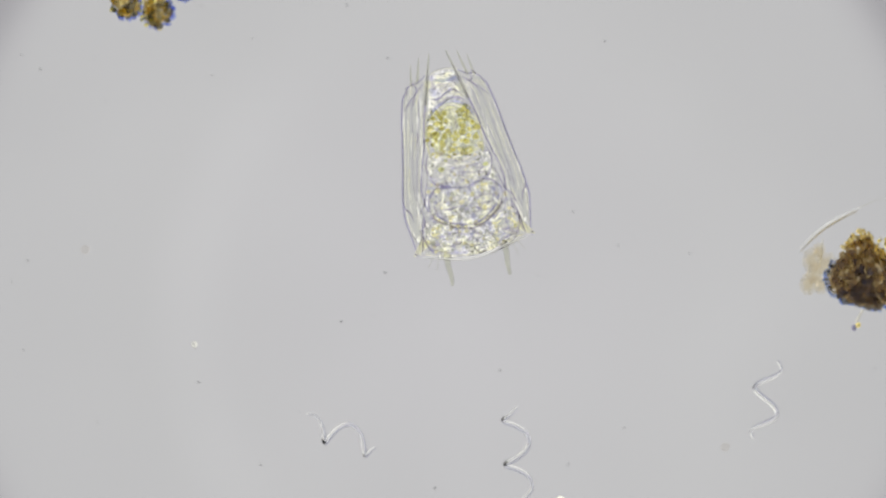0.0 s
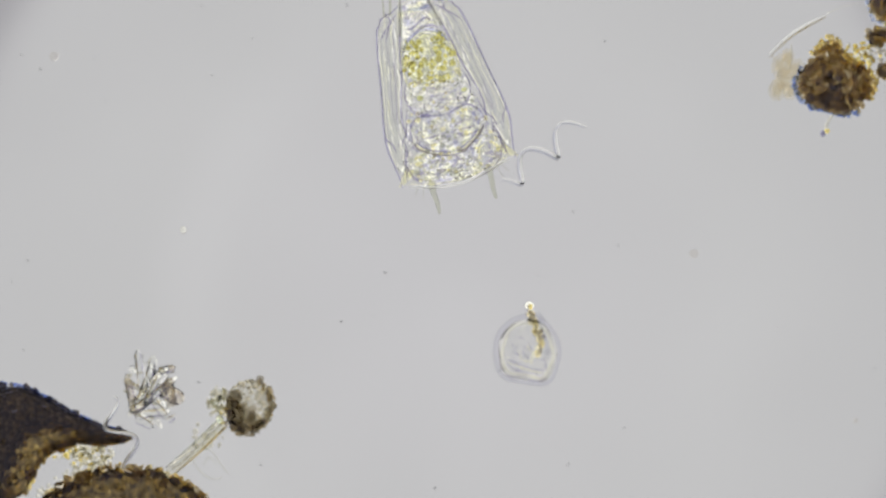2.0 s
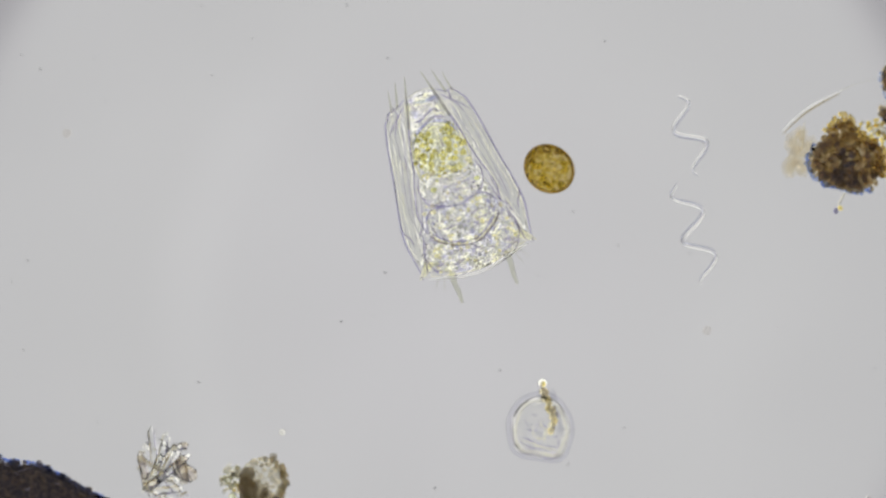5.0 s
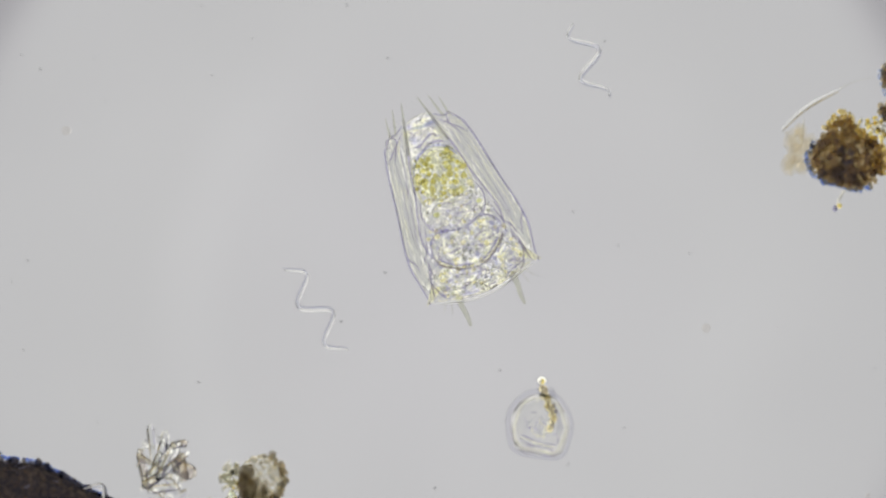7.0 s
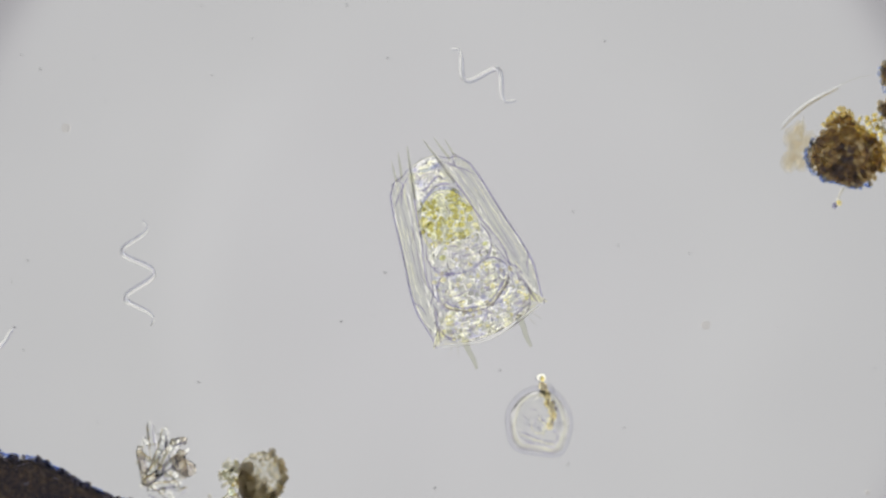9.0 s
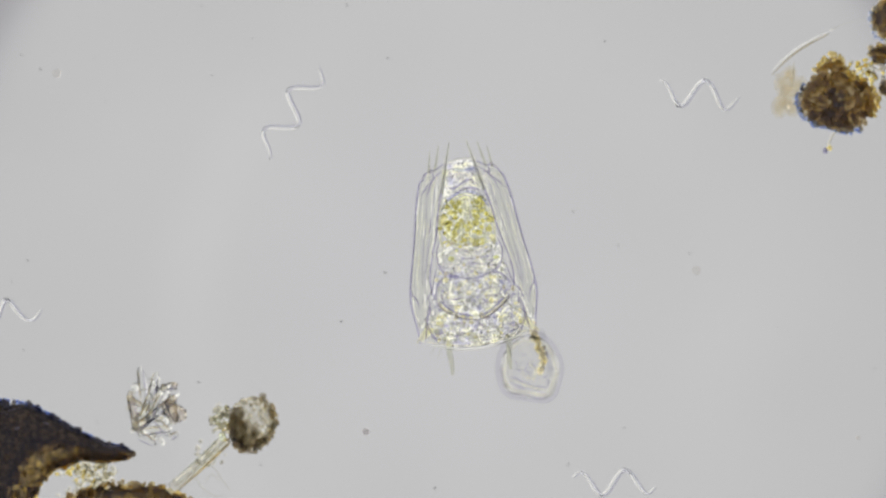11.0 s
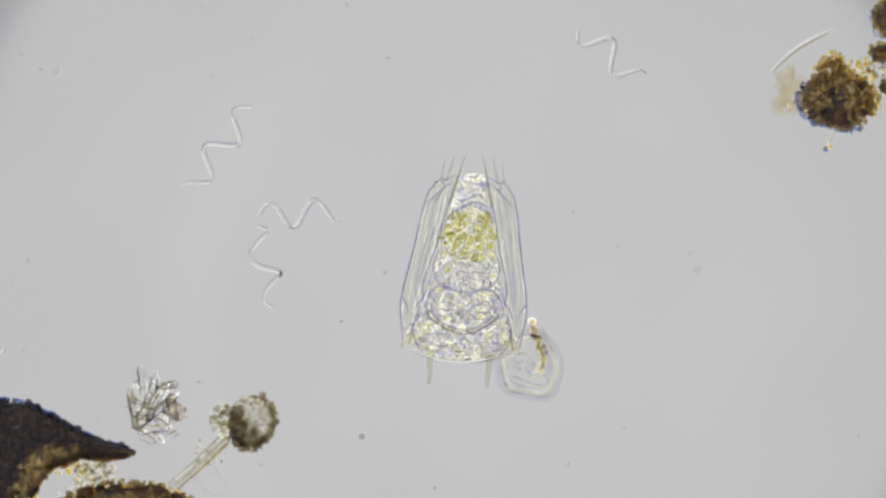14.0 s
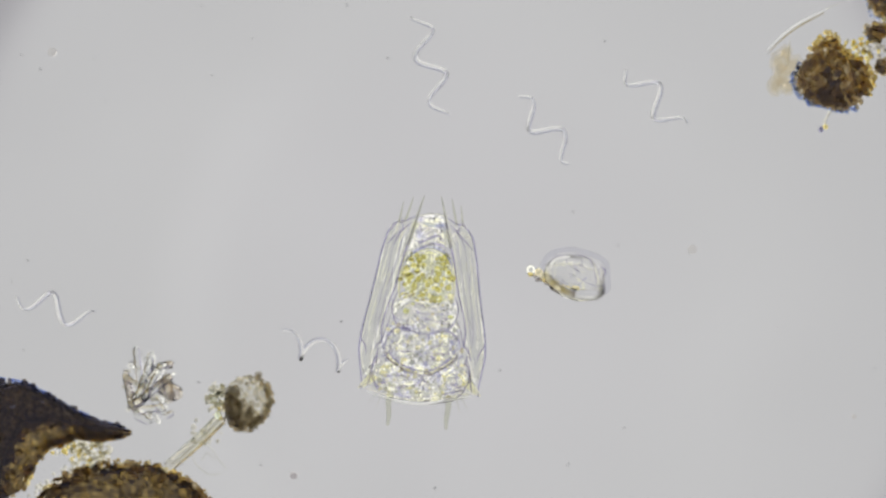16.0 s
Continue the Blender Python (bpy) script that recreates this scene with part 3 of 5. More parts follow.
    for s in (-1, 1):
        grains("side_tissue", spaced(spread(28, (s * 85, 48, 18), (9, 26, 3), (2.0, 4.0))), CELL, body)
    return body


# ---- sediment and small things on the slide ----
def local(x, y, ox, oy):
    return (x - ox, oy - y)


def line(points, ox, oy, z=10.0):
    return [(x - ox, oy - y, z) for x, y in points]


def right_clump():
    ox, oy = 1475, 150
    ob = thing("sediment_clump", "olive-brown clump of fine sediment with a bent filament", "sediment")
    edge = (66, 58, 48, 50, 72, 66, 55, 57, 67, 65, 57, 52, 53, 62, 66, 66)
    low = (0, 0, 0)
    rubble("gravel", 200, low, edge, (5.0, 9.5), (14, 46), CLOD, ob, "mottled olive-brown clods", (0, 0.90), None, 0.40)
    rubble("dark_gravel", 26, low, edge, (5, 9), (14, 40), SOOT, ob, "dark clods in the lower half", (0, 0.85), lambda x, y: y < -24 or (abs(x - 4) < 12 and abs(y) < 20), 0.5)
    rubble("grit", 150, low, edge, (2.2, 4.2), (36, 58), CLOD, ob, "brown crumbs", (0.80, 1.03), None, 0.6)
    rubble("honey_grit", 130, low, edge, (2.4, 5.0), (30, 60), HONEY, ob, "translucent amber crumbs", (0.80, 1.12), lambda x, y: (x > 20 and y > -30) or y > 50, 0.55)
    rubble("blue_grit", 260, low, edge, (1.6, 3.0), (12, 30), BLUE, ob, "blue-grey crumbs imitating the lens's colour fringe along one edge", (0.96, 1.07), lambda x, y: y < -0.75 * x - 12, 0.2)
    loose = spread(60, (50, 48, 24), (36, 24, 12), (2.2, 4.6))
    grains("loose_grit", loose[:34], AMBER, ob, "loose amber grains", 2, 0.25)
    grains("clear_grit", loose[34:], GREY, ob, "loose clear grains", 2, 0.25)
    tube("filament", bend(line([(1362, 101), (1379, 83), (1404, 62), (1432, 45), (1463, 30)], ox, oy, 16), 30), [0.5, 1.2, 1.7, 0.6], GLOW, ob, "thin bent clear filament")
    # brown copy laid just below imitates the filament's shaded edge
    tube("filament", bend(line([(1364, 106), (1382, 87), (1407, 66), (1435, 49), (1464, 34)], ox, oy, 16), 30), [0.5, 1.2, 1.5, 0.7], BROWN, ob, "brown copy imitating the filament's shaded side")
    tube("filament", bend(line([(1396, 130), (1398, 108), (1400, 84)], ox, oy, 40), 10), [1.0, 2.2, 0.8], GREY, ob)
    tube("filament", bend(line([(1463, 30), (1492, 17), (1524, 10)], ox, oy, 40), 10), [1.4, 0.9, 0.5], CILIA, ob)
    for x, y, r in ((1382, 122, 11), (1388, 146, 10), (1376, 164, 10), (1394, 104, 7), (1406, 128, 11), (1398, 166, 8)):
        for q in (1.5, 1.0, 0.6):
            blob("haze_lump", (x - ox, oy - y, 30), (r * q, r * 1.2 * q, 5 * q), PALE_AMBER, ob, "pale hazy lump", 0.4, 3.0, 3)
    tube("tail", bend(line([(1478, 200), (1468, 216), (1461, 230)], ox, oy, 30), 8), [3.0, 2.2, 2.5], GREY, ob)
    grains("bead", [(-19, -91, 30, 5.0)], clear("blue_bead", (0.58, 0.57, 0.66), 1.10), ob, "dark bead at the end of the tail", 3, 0.12)
    grains("bead", [(-11, -86, 26, 4.5)], AMBER, ob, "amber bead at the end of the tail", 3, 0.12)
    return ob, ox, oy


def corner_clump():
    ox, oy = 1565, 40
    ob = thing("sediment_clump", "blackish brown clump of fine sediment grains", "sediment")
    for c, edge, n in (((12, 30, 0), (40, 42, 40, 38, 42, 40, 36, 38), 44), ((-12, -30, 0), (20, 16, 14, 15, 20, 17, 14, 16), 12), ((0, -90, 0), (13, 12, 12, 13, 13, 12, 12, 12), 6)):
        rubble("gravel", n * 2, c, edge, (5, 9), (14, 44), CLOD, ob, "mottled brown clods", (0, 0.9), None, 0.40)
        rubble("dark_gravel", n // 3, c, edge, (5, 9), (14, 40), SOOT, ob, "blackish clods", (0, 0.8), None, 0.5)
        rubble("grit", n, c, edge, (2.4, 5), (36, 56), HONEY, ob, "amber crumbs", (0.5, 1.08), lambda x, y: x > -14, 0.6)
        rubble("blue_grit", n, c, edge, (2.2, 3.8), (24, 40), BLUE, ob, "blue-grey crumbs imitating the lens's colour fringe along one edge", (0.9, 1.08), lambda x, y: x + y < -4, 0.6)
    rubble("loose_grit", 26, (-18, -56, 0), (26, 22, 18, 20, 26, 24, 18, 22), (2.4, 4.6), (16, 30), ASH, ob, "loose clear crumbs", (0, 1), None, 0.6)
    return ob, ox, oy


def upper_clump():
    ox, oy = 220, -340
    ob = thing("sediment_clump", "golden brown clump of sediment grains, loosely packed", "sediment")
    for c, edge, n in (((-46, -10, 0), (26, 24, 26, 28, 26, 24, 28, 26), 18), ((8, -20, 0), (28, 26, 28, 30, 28, 30, 32, 30), 20), ((56, 20, 0), (26, 24, 26, 24, 22, 22, 24, 24), 14), ((4, 50, 0), (76, 44, 36, 44, 76, 44, 36, 44), 60)):
        rubble("gravel", n, c, edge, (5, 9), (14, 40), HONEY, ob, "mottled golden clods", (0, 0.85), None, 0.50)
        rubble("grey_gravel", n // 2, c, edge, (5, 8), (14, 40), ASH, ob, "grey translucent clods", (0, 0.95), None, 0.6)
        rubble("slate_gravel", n // 2, c, edge, (4, 7), (20, 44), clear("slate_grit", (0.74, 0.76, 0.84), 1.02, 0.12), ob, "slate-blue clods", (0, 0.95), lambda x, y: x - y > -6, 0.6)
        rubble("grit", n, c, edge, (2.4, 4.6), (30, 50), clear("yellow_grit", (0.97, 0.91, 0.50), 1.06, 0.10), ob, "bright yellow crumbs", (0.5, 1.08), lambda x, y: x - y < 12, 0.6)
        # violet grains stand in for the lens's colour fringe below the clump
        rubble("blue_grit", n * 2, c, edge, (2.4, 4.4), (12, 30), clear("violet_fringe", (0.70, 0.74, 0.955), 1.02, 0.10), ob, "violet-blue crumbs imitating a colour fringe along the lower edge", (0.82, 1.06), lambda x, y: y < -4 or x > 14, 0.5)
    return ob, ox, oy


def cone():
    ox, oy = 60, 770
    ob = thing("sediment_cone", "black pointed cone of packed sediment with amber edges", "sediment")
    # rings run along the cone's length, turned to lie on the slide
    rings = [(-200, 40, 60, 160, 60), (-120, 30, 60, 135, 60), (-60, 22, 58, 112, 58), (-9, 12, 54, 94, 50), (29, -12, 46, 50, 34), (79, -8, 34, 24, 22), (130, 3, 24, 11, 13), (165, 5, 18, 7, 9), (177, 6, 15, 6, 8), (180, 6, 14, 3, 4)]
    fine = []
    for a, b in zip(rings, rings[1:]):
        for f in np.linspace(0, 1, 8, endpoint=False):
            fine.append(tuple(a[i] + (b[i] - a[i]) * f for i in range(5)))
    flank = loft("flank", [(y, cx, cz, w * 0.95, d) for y, cx, cz, w, d in fine + [rings[-1]]], MUD, ob, "brown mottled flank", 96, 2.0, 0.10)
    flank.matrix_basis = pose(0, 0, 0, 0, 0, -90)
    inner = [(-200, 40, 60, 140, 40), (-120, 25, 60, 116, 40), (-60, 12, 58, 94, 42), (-36, -20, 56, 60, 38), (-9, -44, 54, 27, 30), (29, -38, 46, 17, 20), (79, -20, 34, 8, 10), (130, -6, 24, 4, 5), (165, 1, 18, 3, 4), (177, 3, 15, 3, 3)]
    dark = []
    for a, b in zip(inner, inner[1:]):
        dark += [tuple(a[i] + (b[i] - a[i]) * f for i in range(5)) for f in np.linspace(0, 1, 8, endpoint=False)]
    border = []
    for _ in range(260):
        y, cx, cz, w, d = random.choice(dark[14:56])
        border.append((y + random.uniform(-6, 6), -cx - w * random.uniform(0.85, 1.0) - random.uniform(0, 1) ** 1.5 * (6 + 0.8 * w), cz * random.uniform(0.8, 1.3), random.uniform(2.2, 4.6) + 0.04 * w))
    grains("dark_gravel", border[:130], SOOT, ob, "black ragged clods over the flank", 2, 0.5)
    grains("brown_gravel", border[130:], CLOD, ob, "brown clods over the flank", 2, 0.5)
    core = loft("core", dark, DIRT, ob, "almost black packed core", 64, 2.0, 0.30)
    core.matrix_basis = pose(0, 0, 0, 0, 0, -90)
    up, down = [], []
    for _ in range(330):
        f = random.random() ** 0.8 * 5.99 + 1
        a, b, f = rings[int(f)], rings[int(f) + 1], f - int(f)
        y, cx, cz, w, d = [a[i] + (b[i] - a[i]) * f for i in range(5)]
        k = random.uniform(0.88, 1.03)
        up.append((y + random.uniform(-3, 3), -cx + w * k + random.uniform(-2, 2), max(cz * random.uniform(0.5, 1.1), 9), random.uniform(2.8, 7.0)))
        down.append((y + random.uniform(-3, 3), -cx - w * random.uniform(0.72, 1.02) + random.uniform(-2, 2), max(cz * random.uniform(0.5, 1.1), 9), random.uniform(2.8, 7.0)))
    grains("dark_gravel", up[:170], SOOT, ob, "black ragged clods along the edge", 2, 0.5)
    grains("honey_gravel", down[:60], HONEY, ob, "amber ragged clods along the lower edge", 2, 0.5)
    grains("brown_gravel", down[60:180], CLOD, ob, "brown ragged clods along the lower edge", 2, 0.5)
    # blue colour fringe of the lens, imitated by grains along the upper edge
    grains("fringe", [(x + d, y + 3.0 - d * 0.4, z, r * 0.5) for x, y, z, r in up for d in (-2.5, 2.5)], clear("blue_fringe", (0.74, 0.80, 0.955), 1.01, 0.08), ob, "blue grains imitating the lens's colour fringe along the edge", 2, 0.4)
    face = []
    for _ in range(140):
        y, cx, cz, w, d = random.choice(fine[16:56])
        face.append((y + random.uniform(-5, 5), -cx - w * random.uniform(-0.1, 0.85), cz + d * 0.9, random.uniform(2.5, 6)))
    grains("pale_gravel", spaced(face, 0.7), clear("pale_clods", (0.965, 0.93, 0.80), 1.08, 0.12), ob, "pale translucent clods on the flank", 2, 0.4)
    lower = [(88, 14, 18, 4, 4), (105, 12, 16, 9, 9), (130, 12, 15, 10, 9), (150, 12, 14, 8, 8), (165, 12, 13, 5, 5), (172, 12, 12, 2, 2)]
    thin = []
    for a, b in zip(lower, lower[1:]):
        thin += [tuple(a[i] + (b[i] - a[i]) * f for i in range(5)) for f in np.linspace(0, 1, 8, endpoint=False)]
    skirt = loft("skirt", thin + [lower[-1]], SILT, ob, "amber mottled lower edge", 48, 2.0, 0.25)
    skirt.matrix_basis = pose(0, 0, 0, 0, 0, -90)
    low = spaced(spread(160, (66, -34, 30), (84, 12, 6), (2.2, 5.0)), 0.7)
    grains("clear_grit", low[::2] + low[1::4], GREY, ob, "clear grains along the lower edge", 2, 0.3)
    grains("amber_grit", low[3::4], AMBER, ob, "amber grains along the lower edge", 2, 0.3)
    return ob, ox, oy


def dome():
    ox, oy = 215, 946
    ob = thing("sediment_dome", "brown rounded mound of packed sediment grains", "sediment")
    blob("core", (13, -51, 50), (183, 164, 60), MUD, ob, "mottled brown mound", 0.10, 5.0, 5)
    blob("black_core", (13, -80, 50), (140, 130, 44), DIRT, ob, "black middle", 0.2, 4.0, 4)
    edge = []
    for _ in range(300):
        a = np.random.uniform(0, math.pi)
        k = np.random.uniform(0.95, 1.02)
        edge.append((13 + math.cos(a) * 191 * k, math.sin(a) * 172 * k - 51, np.random.uniform(8, 70), np.random.uniform(2.0, 4.2)))
    slope = []
    for _ in range(70):
        a, k = random.uniform(1.95, 2.7), random.uniform(1.0, 1.09)
        slope.append((13 + math.cos(a) * 191 * k, math.sin(a) * 172 * k - 51, random.uniform(10, 30), random.uniform(2.2, 4.6)))
    grains("clear_grit", spaced(slope, 0.7), GREY, ob, "loose clear grains on the slope", 2, 0.25)
    grains("amber_grit", edge[:70], HONEY, ob, "amber crumbs round the rim", 2, 0.4)
    grains("brown_grit", edge[70:], CLOD, ob, "brown crumbs round the rim", 2, 0.4)
    rim = []
    for _ in range(230):
        a, k = random.uniform(0.15, math.pi - 0.15), random.uniform(0.90, 1.01)
        rim.append((13 + math.cos(a) * 190 * k, math.sin(a) * 171 * k - 51, random.uniform(20, 70), random.uniform(4, 9)))
    grains("gravel", rim[:90], CLOD, ob, "brown clods of the slope", 2, 0.5)
    grains("honey_gravel", rim[90:200], clear("dull_honey", (0.92, 0.86, 0.67), 1.05, 0.2, 0.0, 0.06), ob, "amber clods of the slope", 2, 0.5)
    rubble("pale_gravel", 130, (13, -10, 0), (160, 150, 124, 150, 160, 60, 60, 60), (4, 9), (108, 116), clear("pale_clods", (0.965, 0.94, 0.86), 1.06, 0.12), ob, "pale translucent clods on the mound", (0, 0.98), None, 0.7)
    return ob, ox, oy


def bridge_grains():
    ox, oy = 165, 812
    ob = thing("grain_heap", "small heap of clear and golden grains between two clumps", "sediment")
    grains("clear_grit", spread(110, (0, 0, 14), (40, 28, 8), (2.4, 5.5)), GREY, ob, "clear glassy grains", 2, 0.2)
    grains("golden_grit", spread(9, (-16, -2, 14), (22, 18, 12), (3, 5)), AMBER, ob, "golden grains", 2, 0.2)
    return ob, ox, oy


def prism(name, a, b, w, z, material, parent, label=""):
    """A six-sided crystal splinter with bevelled tips."""
    a, b = np.array((*a, z - 6.0)), np.array((*b, z + 6.0))
    p = [a, a + (b - a) * 0.12, a + (b - a) * 0.85, b]
    ob = tube(name, p, [w * 0.22, w * 0.5, w * 0.42, w * 0.08], material, parent, label, 6)
    ob.data.polygons.foreach_set("use_smooth", [False] * len(ob.data.polygons))
    return ob


def crystals():
    ox, oy = 272, 690
    ob = thing("crystal_cluster", "star-like cluster of clear glassy crystal splinters", "crystal")
    for ax, ay, bx, by, w, z, m in ((243, 728, 303, 652, 20, 24, CRYSTAL), (240, 732, 320, 668, 13, 36, CRYSTAL), (245, 738, 229, 664, 13, 20, RUSTY), (257, 694, 248, 620, 13, 16, PLATE),
                                    (264, 690, 277, 630, 14, 14, PLATE), (243, 738, 305, 730, 13, 16, CRYSTAL), (246, 742, 276, 758, 17, 18, VALVE), (290, 690, 330, 712, 24, 26, RUSTY),
                                    (300, 672, 312, 722, 15, 30, RUSTY), (272, 706, 300, 744, 14, 18, VALVE), (262, 720, 290, 664, 9, 40, CRYSTAL), (285, 660, 316, 652, 11, 30, CRYSTAL), (252, 715, 268, 668, 12, 30, CRYSTAL), (236, 728, 262, 716, 12, 34, RUSTY), (226, 676, 250, 690, 10, 26, GREY), (300, 748, 316, 738, 9, 14, VALVE)):
        bar = prism("splinter", local(ax, ay, ox, oy), local(bx, by, ox, oy), w * 1.3, z, m, ob)
        q = np.array(local(bx, by, ox, oy)) - np.array(local(ax, ay, ox, oy))
        side = np.array((-q[1], q[0])) / np.linalg.norm(q) * w * 0.46
        # brown and bluish rods imitate colour fringes on each splinter's edges
        for sgn, rr, mm in ((1, 1.0, BROWN), (-1, 1.1, RIDGE)):
            e = [np.array(local(ax, ay, ox, oy)) + q * f + side * sgn * (1 - 0.35 * f) for f in (0.08, 0.5, 0.92)]
            tube("edge", bend([(v[0], v[1], z + 8) for v in e], 8), [0.5, rr, 0.5], mm, bar)
    for _ in range(16):
        x, y, a = random.uniform(-38, 44), random.uniform(-56, 40), random.uniform(0, 2 * math.pi)
        q = random.uniform(8, 22)
        prism("shard", (x, y), (x + q * math.cos(a), y + q * math.sin(a)), random.uniform(6, 13), random.uniform(12, 40), random.choice((CRYSTAL, RUSTY, VALVE, CRYSTAL)), ob)
    grains("grit", spread(26, (-2, -10, 16), (48, 52, 12), (2.5, 5)), GREY, ob, "", 2, 0.3)
    return ob, ox, oy


def stalked():
    ox, oy = 442, 722
    ob = thing("stalked_cell", "grey-brown grainy round cell on a clear stalk", "microbe")
    edge = (42, 46, 48, 50, 46, 42, 40, 42, 42, 44, 50, 50, 46, 42, 40, 40)
    low = (6, 0, 0)
    blob("body", (5, 2, 40), (40, 44, 24), tissue("grey_mulch", [(0.34, (0.80, 0.78, 0.71)), (0.5, (0.90, 0.885, 0.82)), (0.64, (0.99, 0.98, 0.95))], 1.03, 160, 0.008, (1, 1, 1), 75), ob, "mottled grey-brown round body", 0.16, 5.0, 5)
    rubble("dark_gravel", 70, low, edge, (6, 11), (20, 44), clear("dun_clods", (0.86, 0.83, 0.76), 1.03, 0.2, 0.0, 0.06), ob, "dark clods on one side", (0.15, 0.9), lambda x, y: y < -0.9 * x - 6 + 6 * math.sin(x * 0.3), 0.4)
    rubble("rim_grit", 64, low, edge, (2.8, 5.5), (30, 56), ASH, ob, "greyish crumbs round the rim", (0.72, 1.06), None, 0.6)
    rubble("skin_grit", 44, low, edge, (3.0, 5.6), (50, 62), clear("pale_crumbs", (0.955, 0.94, 0.89), 1.05, 0.10), ob, "pale crumbs on the skin", (0, 0.95), lambda x, y: x * x + (y - 8) ** 2 > 200 or random.random() < 0.3, 0.8)
    rubble("dark_grit", 46, low, edge, (2.2, 4.2), (46, 62), CLOD, ob, "dark crumbs", (0.8, 1.06), lambda x, y: x > 10 or y < 0, 0.8)
    grains("collar", spread(80, (-52, 6, 24), (20, 32, 10), (2.2, 4.8)), GREY, ob, "loose clear grains at the stalk's head", 2, 0.25)
    grains("collar_dark", spread(26, (-50, 8, 30), (18, 28, 8), (2.0, 3.6)), SPINE, ob, "dark grains at the stalk's head", 2, 0.25)
    grains("amber_collar", spread(6, (-44, -14, 24), (14, 16, 10), (2, 3.6)), AMBER, ob, "", 2, 0.2)
    grains("bead", [(-47, -22, 44, 8)], clear("green_bead", (0.93, 0.955, 0.86), 1.28), ob, "round bright bead at the stalk's head", 3, 0.08)
    st = [(-44, -30), (-70, -56), (-100, -84), (-132, -110), (-142, -116)]
    tube("stalk", bend([(x, y, 16) for x, y in st], 20), [11, 10, 10, 11, 7], tissue("stalk_skin", [(0.35, (0.84, 0.82, 0.76)), (0.6, (0.98, 0.975, 0.94))], 1.06, 150, 0.010), ob, "clear tubular stalk", 16)
    for o, r, m in ((-9, 1.5, SPINE), (9, 2.0, BROWN), (1, 1.2, SPINE), (6, 1.4, FOLD), (-5, 1.6, FOLD)):
        tube("stalk_fibre", bend([(x + o * 0.7 + random.uniform(-1, 1), y - o * 0.7 + 2 + random.uniform(-1, 1), 30) for x, y in st[:4]], 16), [r, r * 1.2, r, 0.5], m, ob)
    grains("stalk_grit", spread(30, (-72, -56, 18), (34, 28, 8), (2.2, 4.2)), GREY, ob, "", 2, 0.2)
    return ob, ox, oy


def sac():
    ox, oy = 375, 825
    ob = thing("empty_sac", "crumpled almost invisible clear skin", "debris")
    for pts in ([(340, 800), (352, 830), (376, 850), (398, 848)], [(350, 792), (376, 800), (392, 822), (408, 842)], [(362, 826), (374, 812), (386, 826)]):
        tube("fold", bend(line(pts, ox, oy, 6), 16), [0.8, 1.7, 0.8], CILIA, ob)
    return ob, ox, oy


def valve_edge(a):
    """The shell's outline round its middle: two blunt corners below, a slanted shoulder above."""
    def lump(deg, wide):
        d = (a - math.radians(deg) + math.pi) % (2 * math.pi) - math.pi
        return math.exp(-(d / wide) ** 2)
    r = 1 + 0.16 * lump(-47, 0.34) + 0.10 * lump(-132, 0.34) - 0.07 * lump(40, 0.5) + 0.03 * lump(170, 0.5)
    return math.cos(a) * 50 * r - 1, math.sin(a) * 54 * r


